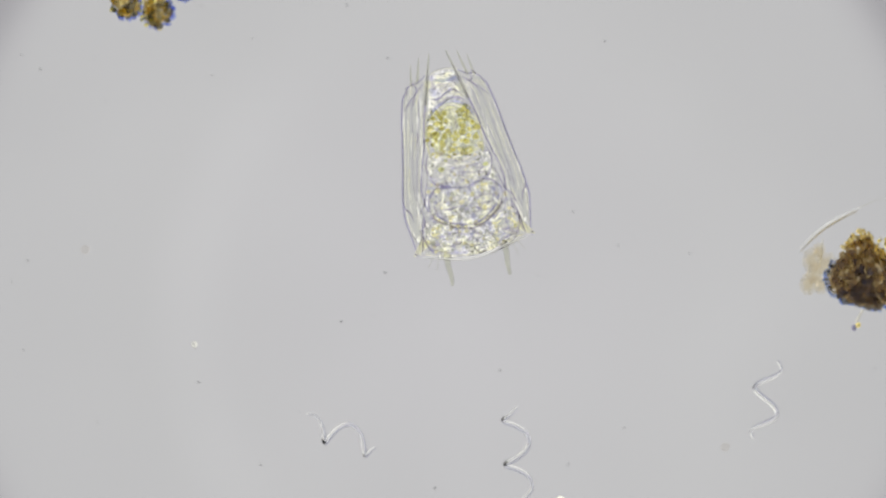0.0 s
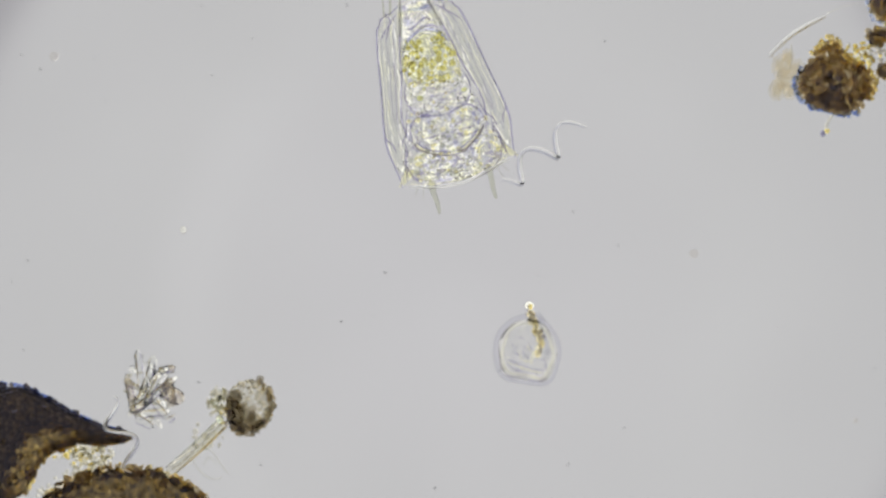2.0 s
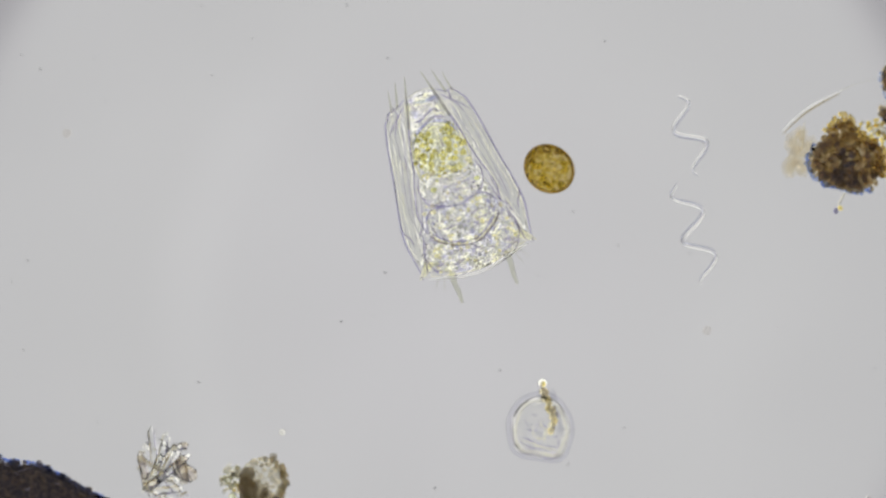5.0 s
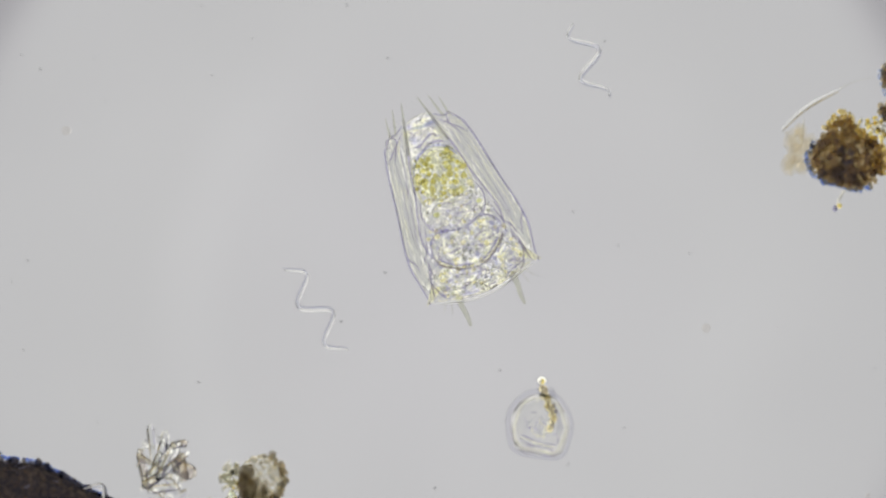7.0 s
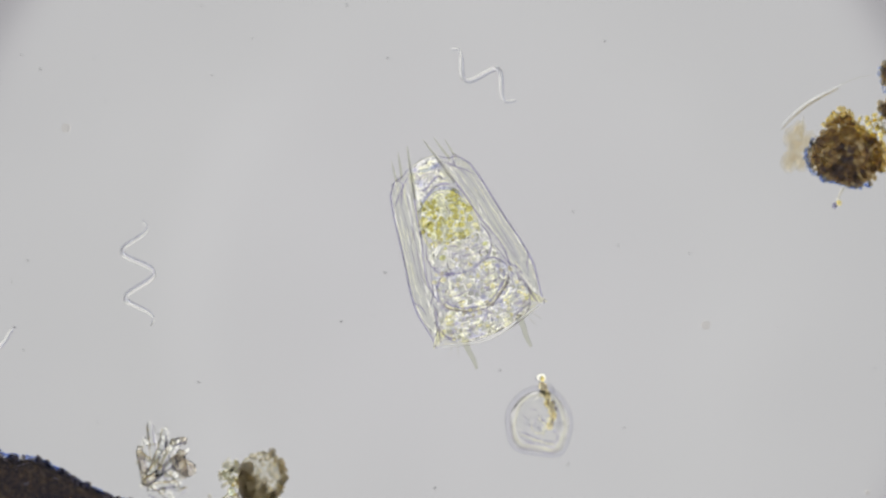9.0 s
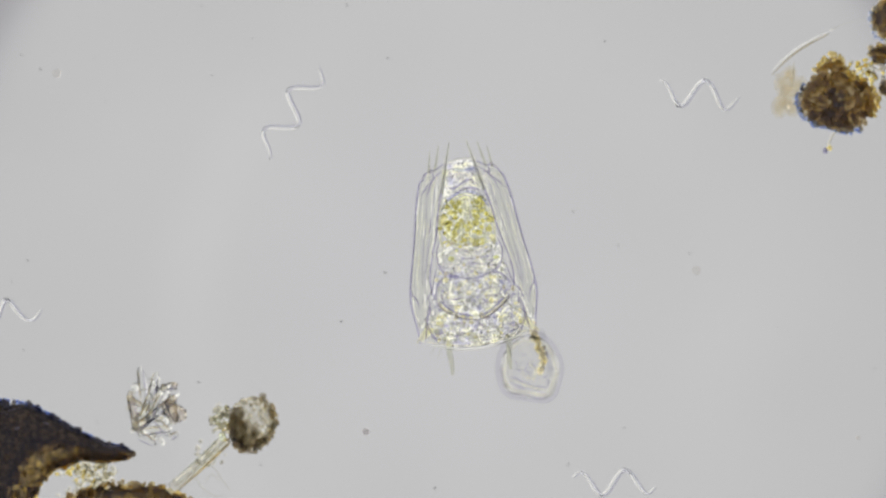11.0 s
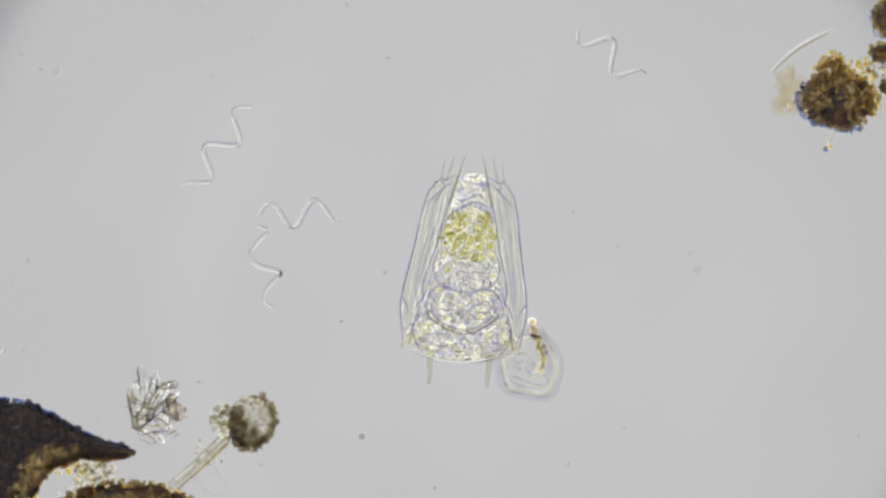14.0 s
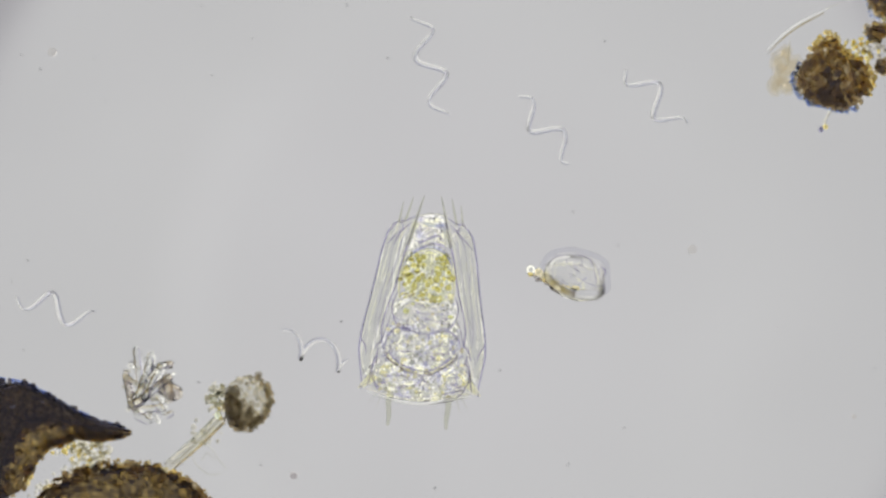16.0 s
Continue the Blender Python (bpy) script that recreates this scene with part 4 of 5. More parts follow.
def shell():
    ox, oy = 938, 622
    ob = thing("empty_shell", "clear rounded empty shell holding a yellow grainy strand", "shell")
    # a flat clear bowl with steep bevelled sides, blunt below
    vs, fs, sides = [], [], 72
    prof = [(0.0, 52), (0.4, 51), (0.62, 50), (0.80, 45), (0.93, 37), (1.0, 28), (0.92, 18), (0.78, 10), (0.5, 6), (0.0, 6)]
    for k, z in prof:
        for q in range(sides):
            a = 2 * math.pi * q / sides
            ex, ey = valve_edge(a)
            k2 = max(k, 0.02)
            vs.append((ex * k2, max(ey * k2, -51 * (0.25 + 0.75 * k2)), z))
    for i in range(len(prof) - 1):
        for q in range(sides):
            fs.append([i * sides + q, i * sides + (q + 1) % sides, (i + 1) * sides + (q + 1) % sides, (i + 1) * sides + q])
    fs += [list(range(sides)), [(len(prof) - 1) * sides + q for q in range(sides)]]
    me = mesh_of("valve", np.array(vs) * U, fs, tissue("shell_skin", [(0.35, (0.965, 0.965, 0.965)), (0.6, (1.0, 1.0, 0.985))], 1.042, 110, 0.011, (1, 1, 1), 90))
    bm = bmesh.new()
    bm.from_mesh(me)
    bmesh.ops.recalc_face_normals(bm, faces=bm.faces)
    bm.to_mesh(me)
    bm.free()
    attach("valve", me, ob, "clear bowl-shaped valve")
    rim = []
    for a in np.linspace(0, 2 * math.pi, 60):
        ex, ey = valve_edge(a)
        rim.append((ex * 1.05, max(ey * 1.05, -54), 28))
    # two added rings imitate the blurred halo: dark outside, bright inside
    tube("rim", [(x * 1.06, y * 1.04, 12) for x, y, z in rim], [5, 5], clear("halo_shade", (0.945, 0.945, 0.965), 1.01), ob, "soft bluish grey ring imitating the shell's dark halo", 12)
    tube("glow_rim", [(x * 0.87, y * 0.87, 26) for x, y, z in rim], [7, 5, 7, 8, 7], milky("milky_rim", (1.0, 1.0, 0.995), 0.55), ob, "milky ring imitating the shell's bright halo", 14)
    for q, w, z in ((0.84, 2.6, 38),):
        ring = [(x * q * (1 + 0.04 * math.sin(5 * i * 0.105 + w)), y * q * (1 + 0.04 * math.sin(4 * i * 0.105 + 2 * w)), z) for i, (x, y, _) in enumerate(rim[:-1])]
        tube("inner_rim", ring + ring[:1], [w, w * 0.6, w, w * 0.7, w], YELLOW, ob, "thick clear inner rim", 12)
    for k in range(12):
        a, r = random.uniform(0, 2 * math.pi), random.uniform(6, 26)
        x, y, b, q = r * math.cos(a) - 4, r * math.sin(a) - 4, random.uniform(0, math.pi), random.uniform(6, 13)
        u, v = q * math.cos(b), q * math.sin(b)
        tube("crease", bend([(x - u, y - v, 44), (x + random.uniform(-4, 4), y + random.uniform(-4, 4), 45), (x + u, y + v, 44)], 10), [0.5, random.uniform(1.6, 3.0), 0.5], YELLOW if k % 2 else CREASE, ob)
    for y, z, r, m in ((-51, 20, 1.7, RIDGE), (-46, 24, 2.2, FOLD), (-41, 30, 1.3, SEAM)):
        tube("crease", bend([(x, y + 2.5 * math.sin(0.2 * x + z), z + 6 * math.sin(0.1 * x)) for x in range(-36, 42, 8)], 30), [0.4, r, r * 0.6, r, 0.4], m, ob, "crease along the blunt end")
    for k in range(16):
        a, r = random.uniform(0, 2 * math.pi), random.uniform(4, 34)
        x, y, b, q = r * math.cos(a), r * math.sin(a), random.uniform(0, math.pi), random.uniform(4, 9)
        u, v = q * math.cos(b), q * math.sin(b)
        tube("crumple", bend([(x - u, y - v, 4), (x + random.uniform(-3, 3), y + random.uniform(-3, 3), 3), (x + u, y + v, 4)], 8), [0.4, random.uniform(0.9, 1.6), 0.4], (SEAM, FOLD, RIDGE)[k % 3], ob)
    for y, z, r, m in ((-30, 4, 1.2, SEAM), (-34, 4, 1.6, YELLOW), (-40, 8, 1.2, SEAM)):
        tube("facet_edge", bend([(-32, y + 8, z), (-10, y + 2, z), (14, y - 2, z), (36, y - 3, z)], 20), [0.4, r, r, r, 0.4], m, ob, "edge of the blunt end's facet")
    side = []
    for a in np.linspace(1.9, 4.1, 22):
        ex, ey = valve_edge(a)
        k = 0.97 + 0.02 * math.sin(9 * a)
        side.append((ex * k, ey * k, 18 + 3 * math.sin(7 * a)))
    tube("edge_line", side, [0.4, 1.6, 1.0, 1.8, 0.4], SEAM, ob, "thin dark edge")
    for k in range(7):
        a, b = random.uniform(0, 2 * math.pi), random.uniform(0.4, 1.2)
        way = [(f, valve_edge(a + b * (f - 0.5) + random.uniform(-0.1, 0.1))) for f in (0.0, 0.25, 0.5, 0.75, 1.0)]
        tube("crack", bend([(e[0] * (0.98 - 0.3 * f), e[1] * (0.98 - 0.3 * f), 14 - 7 * f) for f, e in way], 16), [0.4, 1.4, 1.0, 1.5, 0.4], SEAM if k % 3 else FOLD, ob, "thin crack in the shell")
    for part in ob.children:
        part.matrix_basis = pose(0, 0, 0, 0, 0, -8)
    strand = [(1, 78, 30, 10), (3, 64, 30, 6.5), (6, 52, 34, 7), (12, 42, 36, 7), (16, 30, 38, 7.5), (19, 18, 40, 6.5), (20, 6, 40, 7), (15, -6, 40, 7.5), (9, 34, 40, 5), (24, 12, 36, 5), (12, 50, 36, 5)]
    grains("strand", strand[1:], clear("yellow_strand", (0.97, 0.93, 0.76), 1.18, 0.08), ob, "yellow-brown grainy strand", 3, 0.15)
    grains("knob", strand[:1], clear("knob_cuticle", (1.0, 1.0, 0.96), 1.35), ob, "clear round knob", 3, 0.05)
    grains("grey_cloud", [(16 + random.uniform(-3, 5) + 0.25 * (60 - y), y, 24, random.uniform(5, 8)) for y in range(-8, 66, 7)], clear("grey_cloud", (0.955, 0.955, 0.965), 1.01), ob, "soft grey cloud along the strand", 3, 0.3)
    grains("knob_grain", [(3, 76, 38, 4.5)], AMBER, ob, "", 2, 0.1)
    grains("dark_grit", [(8, 58, 40, 4.5), (13, 46, 42, 5), (22, 34, 42, 4.5), (26, 24, 42, 4), (20, -2, 44, 4), (4, 66, 38, 3.7)] + [(np.interp(4.4 * i, (0, 36, 72, 84), (1, 12, 20, 15)) + random.uniform(-4, 4), 76 - 4.4 * i, 44, random.uniform(2, 3.4)) for i in range(18)], clear("strand_shade", (0.80, 0.78, 0.76), 1.05, 0.15), ob, "", 2, 0.2)
    return ob, ox, oy


def speck(name, r, material, label):
    ob = thing(name, label, "speck")
    grains("grain", [(0, 0, r, r)], material, ob, "", 3, 0.06)
    return ob


def golden_cell():
    ob = thing("golden_cell", "golden brown oval algal cell, mottled, drifting in water", "alga")
    grains("membrane", [(0, 0, 0, 1)], GOLD, ob, "smooth golden skin", 3, 0.0)
    m = ob.children[0].data
    bm = bmesh.new()
    bmesh.ops.create_icosphere(bm, subdivisions=4, radius=1)
    for v in bm.verts:
        v.co = Vector((v.co.x * 41, v.co.y * 46, v.co.z * 36)) * U
    for f in bm.faces:
        f.smooth = True
    bm.to_mesh(m)
    bm.free()
    grains("chloroplast_layer", spread(150, (0, 0, 0), (37, 42, 14), (2.4, 5), -99, 0.3), clear("alga_grains", (0.95, 0.93, 0.70), 1.05, 0.10), ob, "amber grains inside", 2, 0.2)
    tube("outer_wall", [(38.5 * math.cos(a), 43.5 * math.sin(a), 0) for a in np.linspace(0, 2 * math.pi, 41)], [3.4, 3.4], clear("alga_wall", (0.74, 0.68, 0.52), 1.02), ob, "brown outer wall", 8)
    rim = []
    for _ in range(120):
        a, k = random.uniform(0, 2 * math.pi), random.uniform(0.66, 0.95)
        if random.random() < 0.45 + 0.55 * math.sin(a + 0.3):
            rim.append((40 * k * math.cos(a), 45 * k * math.sin(a), random.uniform(12, 20), random.uniform(2, 4)))
    grains("dark_grain", rim, clear("alga_shade", (0.86, 0.82, 0.70), 1.04, 0.10), ob, "brown grains along one side", 2, 0.3)
    gleam = spaced(spread(60, (-3, -5, 24), (27, 30, 2), (1.4, 2.8)), 1.1)
    grains("bright_grain", gleam, clear("alga_gleam", (1.0, 0.98, 0.78), 1.2), ob, "yellow bright grains", 2, 0.3)
    return ob


def spiral(turns, pitch, radius, thick, tail=0.0):
    ob = thing("spiral_microbe", "thin clear corkscrew-shaped microbe swimming in water", "microbe", "corkscrew microbes")
    n = int(turns * 22)
    path = []
    for i in range(n + 1):
        a = 2 * math.pi * turns * (i / n - 0.5)
        k = radius * (1 - 0.35 * abs(2 * i / n - 1) ** 4)
        path.append((pitch * turns * (i / n - 0.5), k * math.cos(a), 0.85 * k * math.sin(a)))
    tube("thread", path, [thick * 0.2, thick, thick, thick, thick * 0.2], GLOW, ob, "bright clear thread", 10)
    # bluish offset copy of the thread stands in for shade on one side
    tube("shaded_side", [(x + 3.8, y, z - 1.0) for x, y, z in path], [thick * 0.2, thick * 0.8, thick * 0.8, thick * 0.8, thick * 0.2], THREAD, ob, "bluish tube standing in for the thread's shade", 10)
    return ob


animal = rotifer()
riders = [right_clump(), corner_clump(), upper_clump(), cone(), dome(), bridge_grains(), crystals(), stalked(), sac()]
for label, x, y, r in (("faint brown speck on the slide", 1231, 452, 7), ("faint brown speck on the slide", 99, 103, 7), ("faint pale speck on the slide", 1517, 748, 5)):
    riders.append((speck("sediment_speck", r, clear("faint_brown", (0.972, 0.962, 0.948), 1.02), label), x, y))
valve = shell()
alga = golden_cell()
dark_speck = speck("drifting_speck", 6.0, clear("dark_speck", (0.82, 0.80, 0.80), 1.06), "small greyish round speck drifting in water")
pale_speck = speck("drifting_speck", 6.0, clear("pale_speck", (0.95, 0.95, 0.92), 1.25), "small pale round speck drifting in water")
SWIMMERS = [spiral(2.2, 80, 26, 3.1), spiral(1.75, 78, 26, 3.1), spiral(1.8, 78, 25, 3.1), spiral(1.7, 78, 25, 3.1), spiral(1.9, 78, 25, 3.1)]


# ---- dust of the optics, on an added plate that stays while the slide moves ----
DUST_Z = -0.032
plate("stage_glass", 0, 0, DUST_Z - 0.006, 2.6, 1.8, 0.012, GLASS, "added clear plate carrying the dust of the optics")
first = None
for x, y, r in ((681, 483, 2.6), (351, 677, 3.0), (604, 569, 2.4), (885, 656, 2.4), (1014, 375, 2.0), (49, 462, 2.2), (20, 498, 2.0), (71, 123, 2.6), (770, 864, 2.6), (613, 9, 2.4), (1070, 73, 2.4),
                (1094, 435, 1.8), (1105, 758, 2.0), (1005, 822, 2.2), (461, 823, 2.0), (375, 134, 2.0), (446, 68, 1.6), (686, 103, 2.2), (1221, 449, 2.0), (953, 487, 1.8), (172, 748, 1.6),
                (166, 103, 1.6), (186, 179, 1.5), (356, 11, 1.6), (41, 620, 1.8), (364, 585, 1.4), (530, 729, 1.6), (660, 559, 1.4), (1549, 652, 1.6), (1377, 579, 1.5), (38, 97, 1.4)):
    k = (D - DUST_Z) / D
    if first is None:
        first = thing("dust_speck", "tiny dark ring-shaped dust speck on the stage glass", "dust", "dust specks")
        tube("ring", [(math.cos(a) * 0.75, math.sin(a) * 0.75, 0.3) for a in np.linspace(0, 2 * math.pi, 17)], [0.34, 0.34], DUST, first, "", 6)
        mote = first
    else:
        mote = copy_thing(first, Matrix.Identity(4))
    mote.matrix_basis = Matrix.LocRotScale(field(x, y, DUST_Z), None, (r * k * 0.62, r * k * 0.62, r * k * 0.62))


# ---- what moves ----
# the stage pushes the slide about: seconds, shift right and down in field units
STAGE = [(0, 52, 339), (0.1, 27, 187), (0.2, 17, 121), (0.3, 17, 116), (0.5, 17, 113.5), (0.8, 15, 105), (1.0, 14, 96.5), (1.1, 9, 66), (1.2, 5, 38), (1.3, 1, 14), (1.4, -1, 4), (1.5, -1.5, 1.5), (2, -3, -3), (2.5, -6, -7.5),
         (3, -4.5, -9), (3.5, 0, 0), (4, 0, 7.7), (4.5, 0, 11), (4.6, 3, 27), (4.7, 9, 60), (4.8, 16, 97), (4.9, 19, 120), (5.0, 20, 133), (5.2, 20, 133), (6.2, 19, 131), (7.3, 18.5, 128), (8, 18, 126.5),
         (9.2, 18, 123), (10.3, 17.5, 119), (10.5, 17, 116.5), (10.6, 16, 110), (10.7, 13, 90), (10.8, 8, 62), (10.9, 4, 38), (11, 1.5, 27), (11.5, -1.5, 23), (12, -1.5, 24.5), (12.5, 0, 24.5), (13, 1.5, 24.5),
         (14, 1.5, 24.5), (14.3, -2, 19), (14.5, -6, 11), (15, -5, 11), (15.5, -4.5, 10.5), (15.7, -5, 8), (15.8, -5, 2), (16, -6, -10.5)]
# the rotifer's lower edge: seconds, place, lean in degrees
ROTIFER = [(0, 840, 434, 11), (0.1, 803, 316, 9.5), (0.2, 801, 231, 9), (0.5, 805, 231, 11), (1, 803, 261, 10.5), (1.2, 805, 244, 12), (1.5, 810, 249, 17.5), (2, 812, 304, 15), (2.5, 810, 321, 14), (3, 809, 317, 14),
           (3.5, 824, 324, 18.5), (4, 825, 335, 19), (4.5, 825, 339, 20), (4.7, 833, 393, 20), (5, 846, 460, 19.5), (5.2, 844, 463, 19.5), (6.2, 850, 484, 21.5), (7.3, 860, 505, 23.5), (7.5, 862, 509, 24.5), (8, 869, 515, 27),
           (8.2, 871, 518, 28), (9.2, 867, 596, 20.5), (10.3, 866, 688, 10), (10.5, 866, 692, 7.5), (10.7, 857, 662, 6.5), (11, 846, 596, 6), (11.5, 845, 595, 6), (11.8, 831, 599, -0.5), (12, 829, 600, -1),
           (12.5, 831, 600, -1.2), (13, 830, 603, -1.5), (13.5, 825, 608, -2.5), (14, 815, 621, -4), (14.5, 791, 620, -7.5), (14.7, 785, 619, -9), (14.8, 735, 658, -14), (14.9, 728, 708, -12), (15, 728, 711, -11),
           (15.5, 742, 717, -5), (16, 742, 694, -4)]
ALGA = [(0, 900, -420, 0), (3.5, 915, -300, 10), (4.5, 935, -95, 30), (4.7, 955, 10, 40), (4.8, 960, 152, 45), (4.9, 969, 269, 48), (5.0, 972, 299, 52), (5.2, 1042, 416, 70), (5.5, 1130, 640, 110), (5.9, 1260, 960, 160), (8, 1400, 1150, 200), (16, 1500, 1300, 260)]
DARK = [(0, 900, 1050), (8, 880, 980), (10.3, 756, 800), (10.5, 660, 716), (10.7, 624, 768), (11, 648, 764), (11.3, 714, 775), (11.4, 748, 750), (11.5, 773, 693), (11.6, 695, 607), (11.7, 642, 598), (11.9, 584, 622), (12, 584, 653), (12.3, 600, 720), (12.5, 645, 757),
        (12.7, 696, 754), (12.8, 727, 725), (12.9, 724, 640), (13, 702, 634), (13.1, 638, 617), (13.2, 610, 626), (13.3, 596, 642), (13.5, 585, 680), (13.8, 596, 736), (14, 641, 772), (14.1, 671, 773), (14.2, 703, 756), (14.3, 726, 696), (14.4, 636, 612), (14.5, 587, 622),
        (14.6, 574, 656), (14.7, 581, 692), (14.8, 580, 735), (15, 522, 708), (15.2, 505, 741), (15.5, 490, 796), (16, 520, 842)]
PALE = [(0, 345, 610), (0.2, 330, 405), (0.5, 335, 430), (1, 345, 450), (1.5, 334, 395), (2, 325, 407), (2.5, 322, 437), (3, 332, 467), (3.5, 344, 505), (4, 370, 552), (4.5, 418, 598), (5, 500, 765), (6, 600, 950), (16, 700, 1100)]
# the swimmers' middles and headings: seconds, place, degrees
SWIM = [
    [(0, 915, 802, -85), (0.2, 900, 650, -70), (0.35, 925, 640, -30), (0.5, 943, 645, -1), (1, 934, 553, -33), (1.2, 880, 440, -60), (1.4, 828, 368, -80), (1.5, 820, 332, -107),
     (2, 960, 271, -142), (2.5, 1063, 312, -138), (2.8, 944, 360, -190), (3, 935, 228, -251), (3.2, 920, 165, -225), (3.5, 1077, 173, -203), (4, 1144, 190, -207), (4.5, 1154, 183, -234),
     (4.9, 1196, 336, -249), (5, 1230, 412, -253), (5.2, 1215, 450, -250), (6.2, 850, 560, -238), (7.3, 450, 545, -236), (7.5, 439, 541, -232), (8, 276, 356, -237), (8.2, 228, 350, -250),
     (9.2, 250, 520, -270), (10.3, 372, 560, -292), (10.5, 395, 523, -303), (10.7, 424, 420, -300), (11, 514, 198, -303), (11.5, 473, 278, -286), (12, 535, 220, -332), (12.5, 526, 248, -310),
     (13, 335, 422, -311), (13.5, 254, 496, -306), (14, 389, 262, -307), (14.5, 454, 221, -286), (14.8, 548, 108, -321), (15, 581, 98, -327), (15.5, 717, 108, -389), (16, 762, 114, -434)],
    [(0, 1355, 710, 82), (0.1, 1328, 520, 60), (0.2, 1335, 405, 58), (0.5, 1369, 207, 83), (0.8, 1400, -60, 75), (1.5, 1250, -180, 80), (2.4, 900, -150, 100), (2.8, 865, 20, 106),
     (3, 866, 92, 112), (3.2, 920, 120, 150), (3.5, 1009, 128, 200), (4, 1158, 141, 189), (4.5, 1178, 143, 254), (4.8, 1150, 110, 285), (5, 1220, 237, 292), (5.2, 1240, 415, 282),
     (6.2, 1150, 180, 285), (7.3, 1000, 80, 290), (7.5, 1050, 210, 283), (8, 979, 132, 326), (8.2, 868, 65, 322), (9.2, 850, 150, 332), (10.3, 936, 240, 345), (10.5, 959, 229, 359),
     (10.8, 1124, 216, 362), (11, 1236, 166, 354), (11.5, 1267, 193, 385), (12, 1230, 208, 449), (12.5, 1230, 252, 363), (13, 1226, 262, 346), (13.5, 1222, 243, 317), (13.8, 1072, 90, 325),
     (14, 1077, 95, 319), (14.3, 1204, 204, 312), (14.5, 1270, 253, 330), (14.8, 1262, 265, 292), (15, 1247, 279, 291), (15.2, 1236, 250, 305), (15.5, 1102, 144, 402), (16, 1157, 174, 311)],
    [(0, 605, 770, -21), (0.2, 665, 597, -40), (0.5, 710, 665, -63), (1, 766, 601, -95), (1.2, 750, 622, -80), (1.4, 748, 708, -80), (1.5, 742, 786, -106), (2, 730, 1020, -85),
     (5, 900, 1080, -60), (8, 1000, 1050, -40), (10.5, 1120, 960, -20), (11, 1086, 854, 0), (11.5, 890, 764, -58), (12, 973, 862, -40), (12.5, 912, 870, -5), (12.8, 780, 650, -10),
     (13, 673, 612, -5), (13.3, 700, 465, 15), (13.5, 705, 442, 1), (13.8, 640, 408, -5), (14, 526, 379, 3), (14.3, 564, 376, -10), (14.5, 671, 370, -2), (14.8, 925, 325, 0),
     (15, 938, 324, -3), (15.2, 850, 290, -60), (15.5, 907, 191, -101), (16, 964, 227, -47)],
    [(0, -100, 900, -20), (0.8, 24, 740, -20), (1, 118, 757, -22), (1.2, 164, 740, -50), (1.5, 177, 664, -123), (2, 215, 770, -68), (2.5, 110, 578, -63), (2.8, 136, 628, -58),
     (3, 179, 684, -42), (3.5, 325, 815, -28), (4, 408, 850, -33), (4.5, 370, 870, 10), (5, 320, 960, 0), (6.5, 200, 950, -20), (7.5, 212, 858, -50), (8, 56, 605, -20), (8.2, 28, 570, -5),
     (9.2, -60, 600, 0), (10.3, 30, 620, 10), (10.6, -20, 600, 5), (11, 0, 556, 10), (11.5, 165, 529, -1), (11.9, 216, 508, 40), (12, 221, 495, 29), (12.5, 106, 648, 41), (13, 100, 634, 42),
     (13.5, 54, 648, 39), (14, -60, 640, 30), (14.5, 55, 596, 2), (14.8, 30, 630, 40), (15, 10, 640, 45), (15.5, 58, 591, 42), (16, 95, 544, -19)],
    [(0, -250, 800, 0), (7.3, -90, 760, -40), (8, 32, 716, -53), (8.3, -80, 740, -40), (9, -150, 400, -10), (10, 100, -150, 30), (11, 500, -160, 60), (11.7, 690, -60, 70), (12, 705, 15, 75),
     (12.5, 724, 42, 30), (12.8, 680, 168, 70), (13, 649, 312, 72), (13.3, 545, 480, 62), (13.5, 468, 602, 77), (14, 470, 471, 106), (14.5, 396, 505, 84), (14.8, 360, 605, 95),
     (15, 296, 515, 122), (15.5, 428, 632, 158), (16, 562, 622, 159)]]


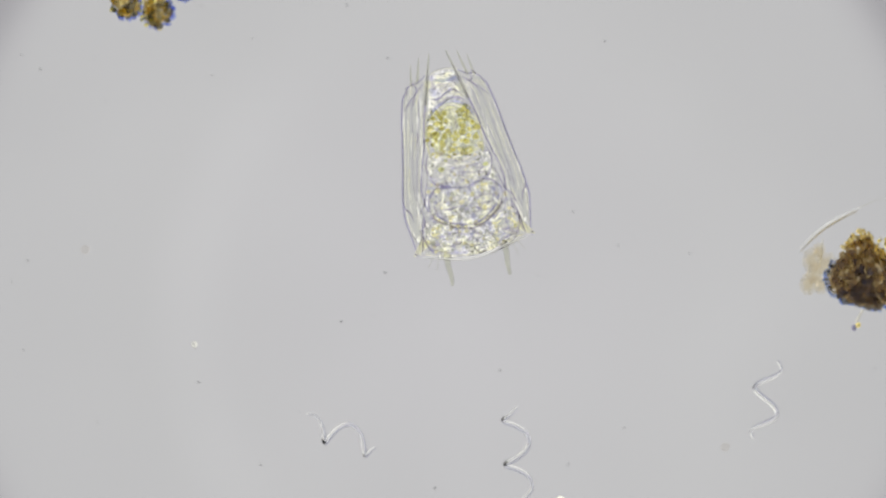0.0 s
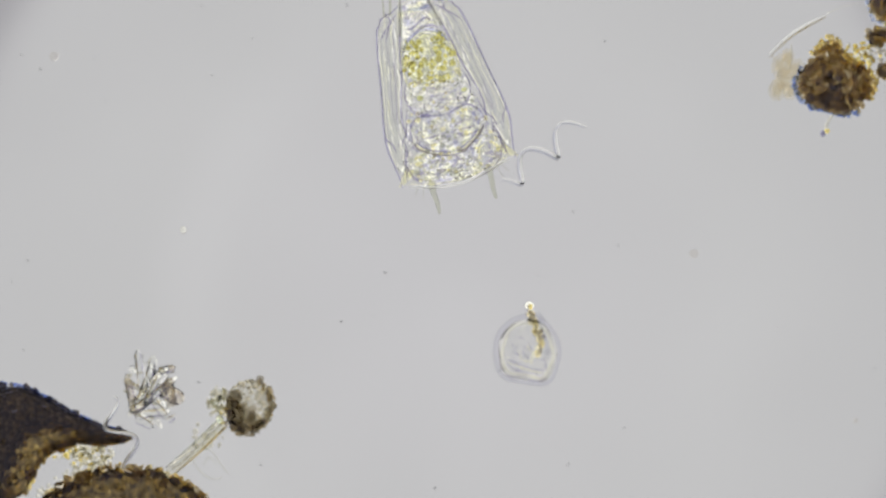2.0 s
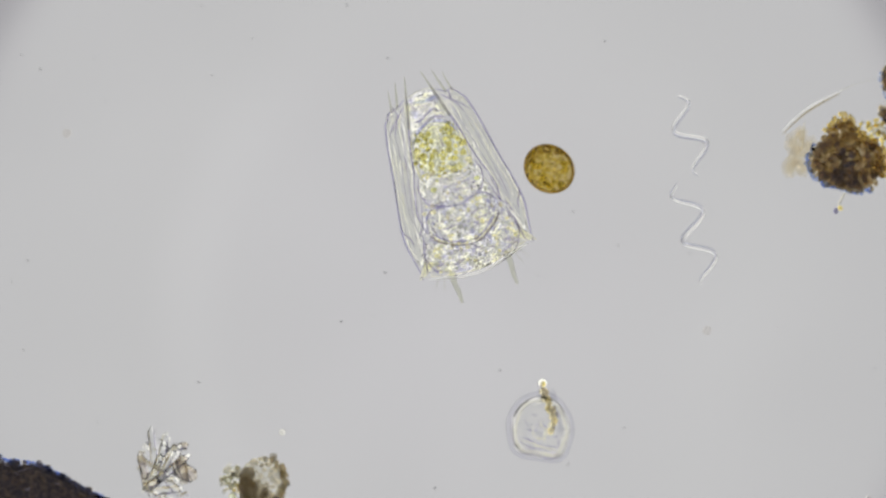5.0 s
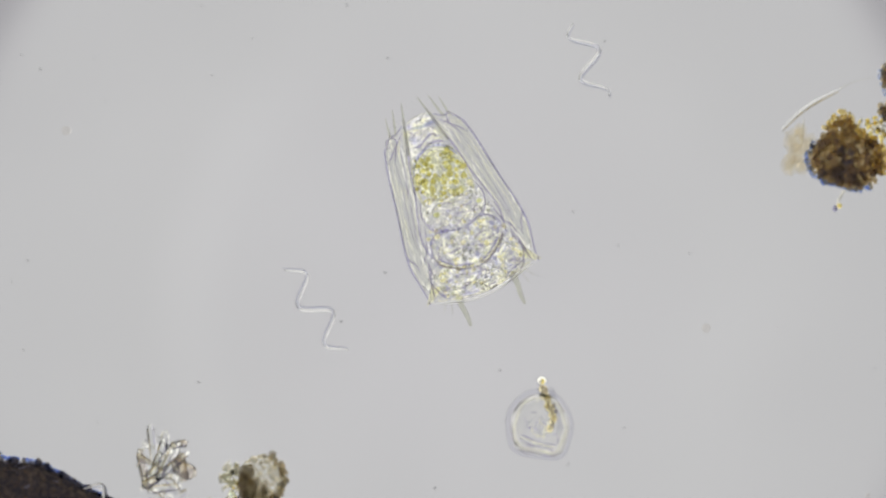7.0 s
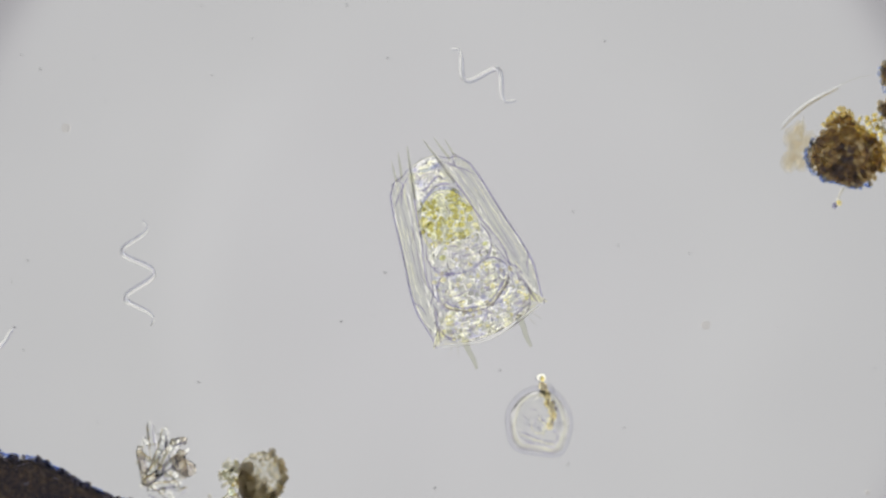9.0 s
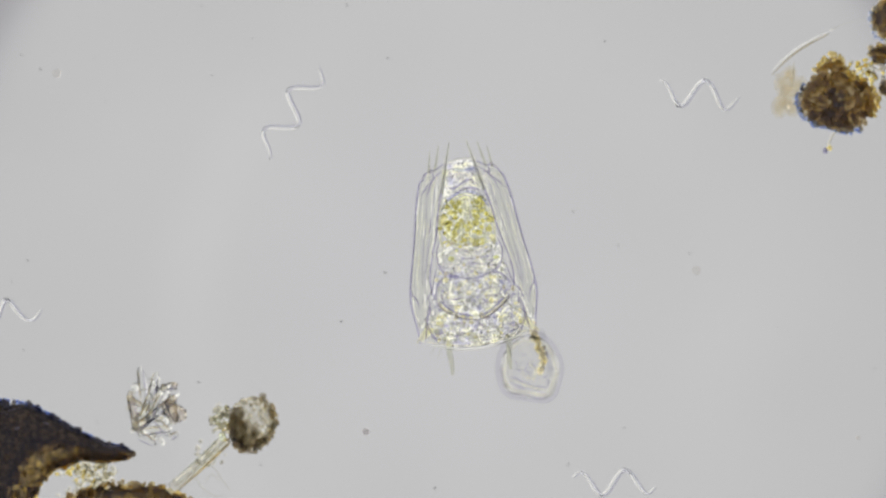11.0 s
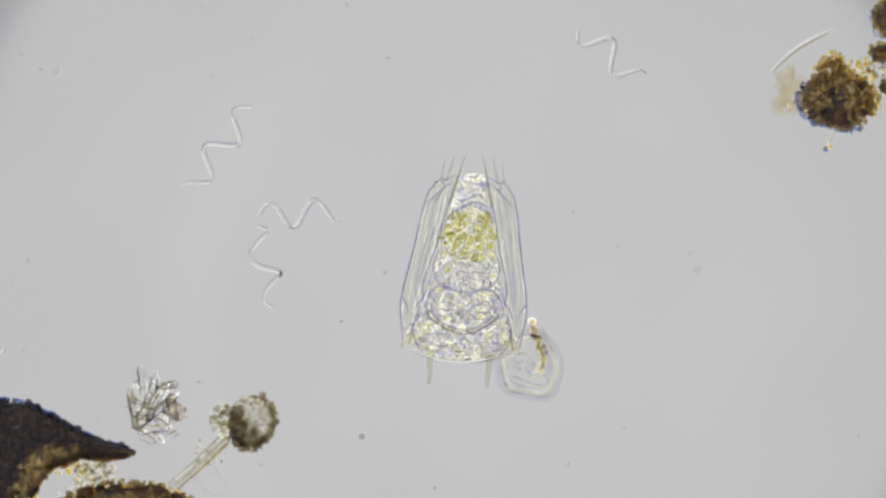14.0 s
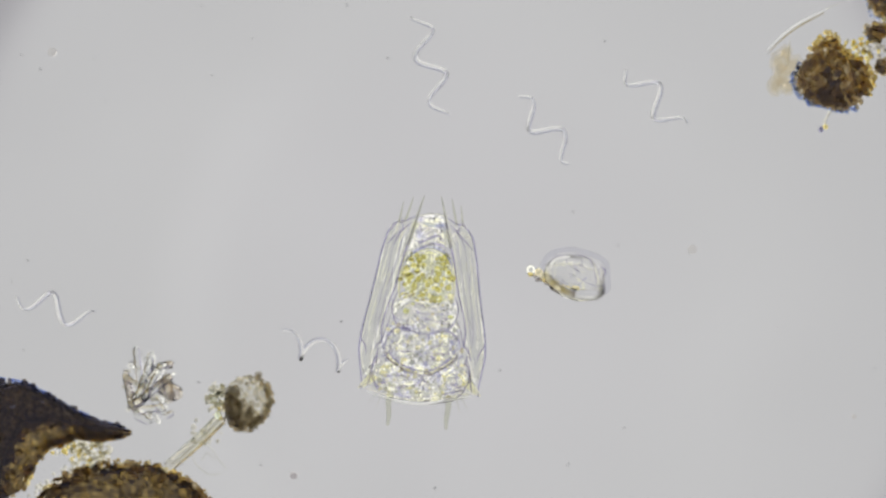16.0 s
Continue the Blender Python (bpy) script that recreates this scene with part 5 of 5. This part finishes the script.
# how far each swimmer has turned about its length and tips out of the field: seconds, degrees, degrees
SPIN = [
    [(0, 99, 15), (0.5, 203, 8), (1, 422, 13), (1.5, 458, 19), (2, 442, -15), (2.5, 595, 5), (3, 804, 8), (3.5, 979, 2), (4, 1263, -4), (4.5, 1379, -4), (5, 1483, -3), (7.5, 2217, 1),
     (8, 2397, -2), (10.5, 3172, -2), (11, 3484, -1), (11.5, 3498, 0), (12, 3670, 0), (12.5, 3691, 0), (13, 3730, 4), (13.5, 3719, 5), (14, 4033, 1), (14.5, 4262, -2), (15, 4285, -2),
     (15.5, 4391, 0), (16, 4585, 0)],
    [(0, 266, -2), (0.5, 443, 5), (3, 1322, 5), (3.5, 1517, -7), (4, 1492, 4), (4.5, 1703, -1), (5, 1697, 0), (7.5, 2362, 4), (8, 2594, -1), (10.5, 3114, 2), (11, 3197, -1), (11.5, 3444, 9),
     (12, 3525, 10), (12.5, 3729, -18), (13, 3798, -34), (13.5, 4081, -23), (14, 4382, -1), (14.5, 4597, 6), (15, 4581, 12), (15.5, 4546, -60), (16, 4749, 1)],
    [(0, 297, 22), (0.5, 431, -6), (1, 472, 10), (1.5, 775, 7), (11, 3510, -1), (11.5, 3696, -1), (13.5, 4362, 29), (14, 4548, 5), (14.5, 4615, 10), (15, 4717, -3), (15.5, 4989, -3),
     (16, 5295, 4)],
    [(0, -268, -3), (1, 12, -3), (1.5, 105, 1), (2.5, 450, 4), (3, 652, 28), (8, 1899, -4), (11.5, 2973, -1), (12, 2967, -2), (12.5, 2979, -3), (13, 3156, 2), (13.5, 3285, 25),
     (14.5, 3741, -24), (15.5, 3857, -10), (16, 4012, 1)],
    [(0, -2154, 20), (8, 86, 20), (12.5, 1185, -45), (13, 1229, 2), (13.5, 1350, 5), (14, 1354, 12), (14.5, 1668, 2), (15, 1900, 6), (15.5, 1943, 2), (16, 2040, -32)]]


def along(rows, t):
    """The row at t seconds, on straight ways between the given rows."""
    ts = [r[0] for r in rows]
    return [float(np.interp(t, ts, [r[i] for r in rows])) for i in range(1, len(rows[0]))]


def motions():
    for ob, ox, oy in riders:
        walk(ob, [(t, pose(*field(ox + dx, oy + dy))) for t, dx, dy in STAGE])
    walk(slide, [(t, pose(dx * U, -dy * U, -0.012)) for t, dx, dy in STAGE])
    k = (D - HIGH) / D
    animal.scale = (k, k * 1.02, k)
    walk(animal, [(t, pose(*field(x, y, HIGH), 0, 0, a)) for t, x, y, a in ROTIFER])
    # the shell lies still on the slide until the rotifer kicks it over
    ob, ox, oy = valve
    rows = [(t, pose(*field(ox + dx, oy + dy))) for t, dx, dy in STAGE if t < 14.6]
    rows += [(14.7, pose(*field(ox - 6, oy + 11))), (14.8, pose(*field(990, 545, 0.036), 0, -66, 46)), (14.9, pose(*field(1022, 481, 0.04), 0, -130, 72)), (15, pose(*field(1025, 481, 0.04), 0, -130, 77)), (15.5, pose(*field(1027, 487, 0.04), 0, -130, 76)), (16, pose(*field(1022, 472, 0.04), 0, -130, 77))]
    walk(ob, rows)
    walk(alga, [(t, pose(*field(x, y, 0.03), 0, 0, a)) for t, x, y, a in ALGA])
    walk(dark_speck, [(t, pose(*field(x, y, 0.01))) for t, x, y in DARK])
    walk(pale_speck, [(t, pose(*field(x, y, 0.01))) for t, x, y in PALE])
    for n, (ob, rows) in enumerate(zip(SWIMMERS, SWIM)):
        keys = []
        for i in range(161):
            t = i / 10
            x, y, a = along(rows, t)
            spin, tip = along(SPIN[n], t)
            m = pose(*field(x, y, 0.125), 0, 0, a) @ pose(0, 0, 0, 0, tip, 0) @ pose(0, 0, 0, spin, 0, 0)
            keys.append((t, m))
        walk(ob, keys)


motions()
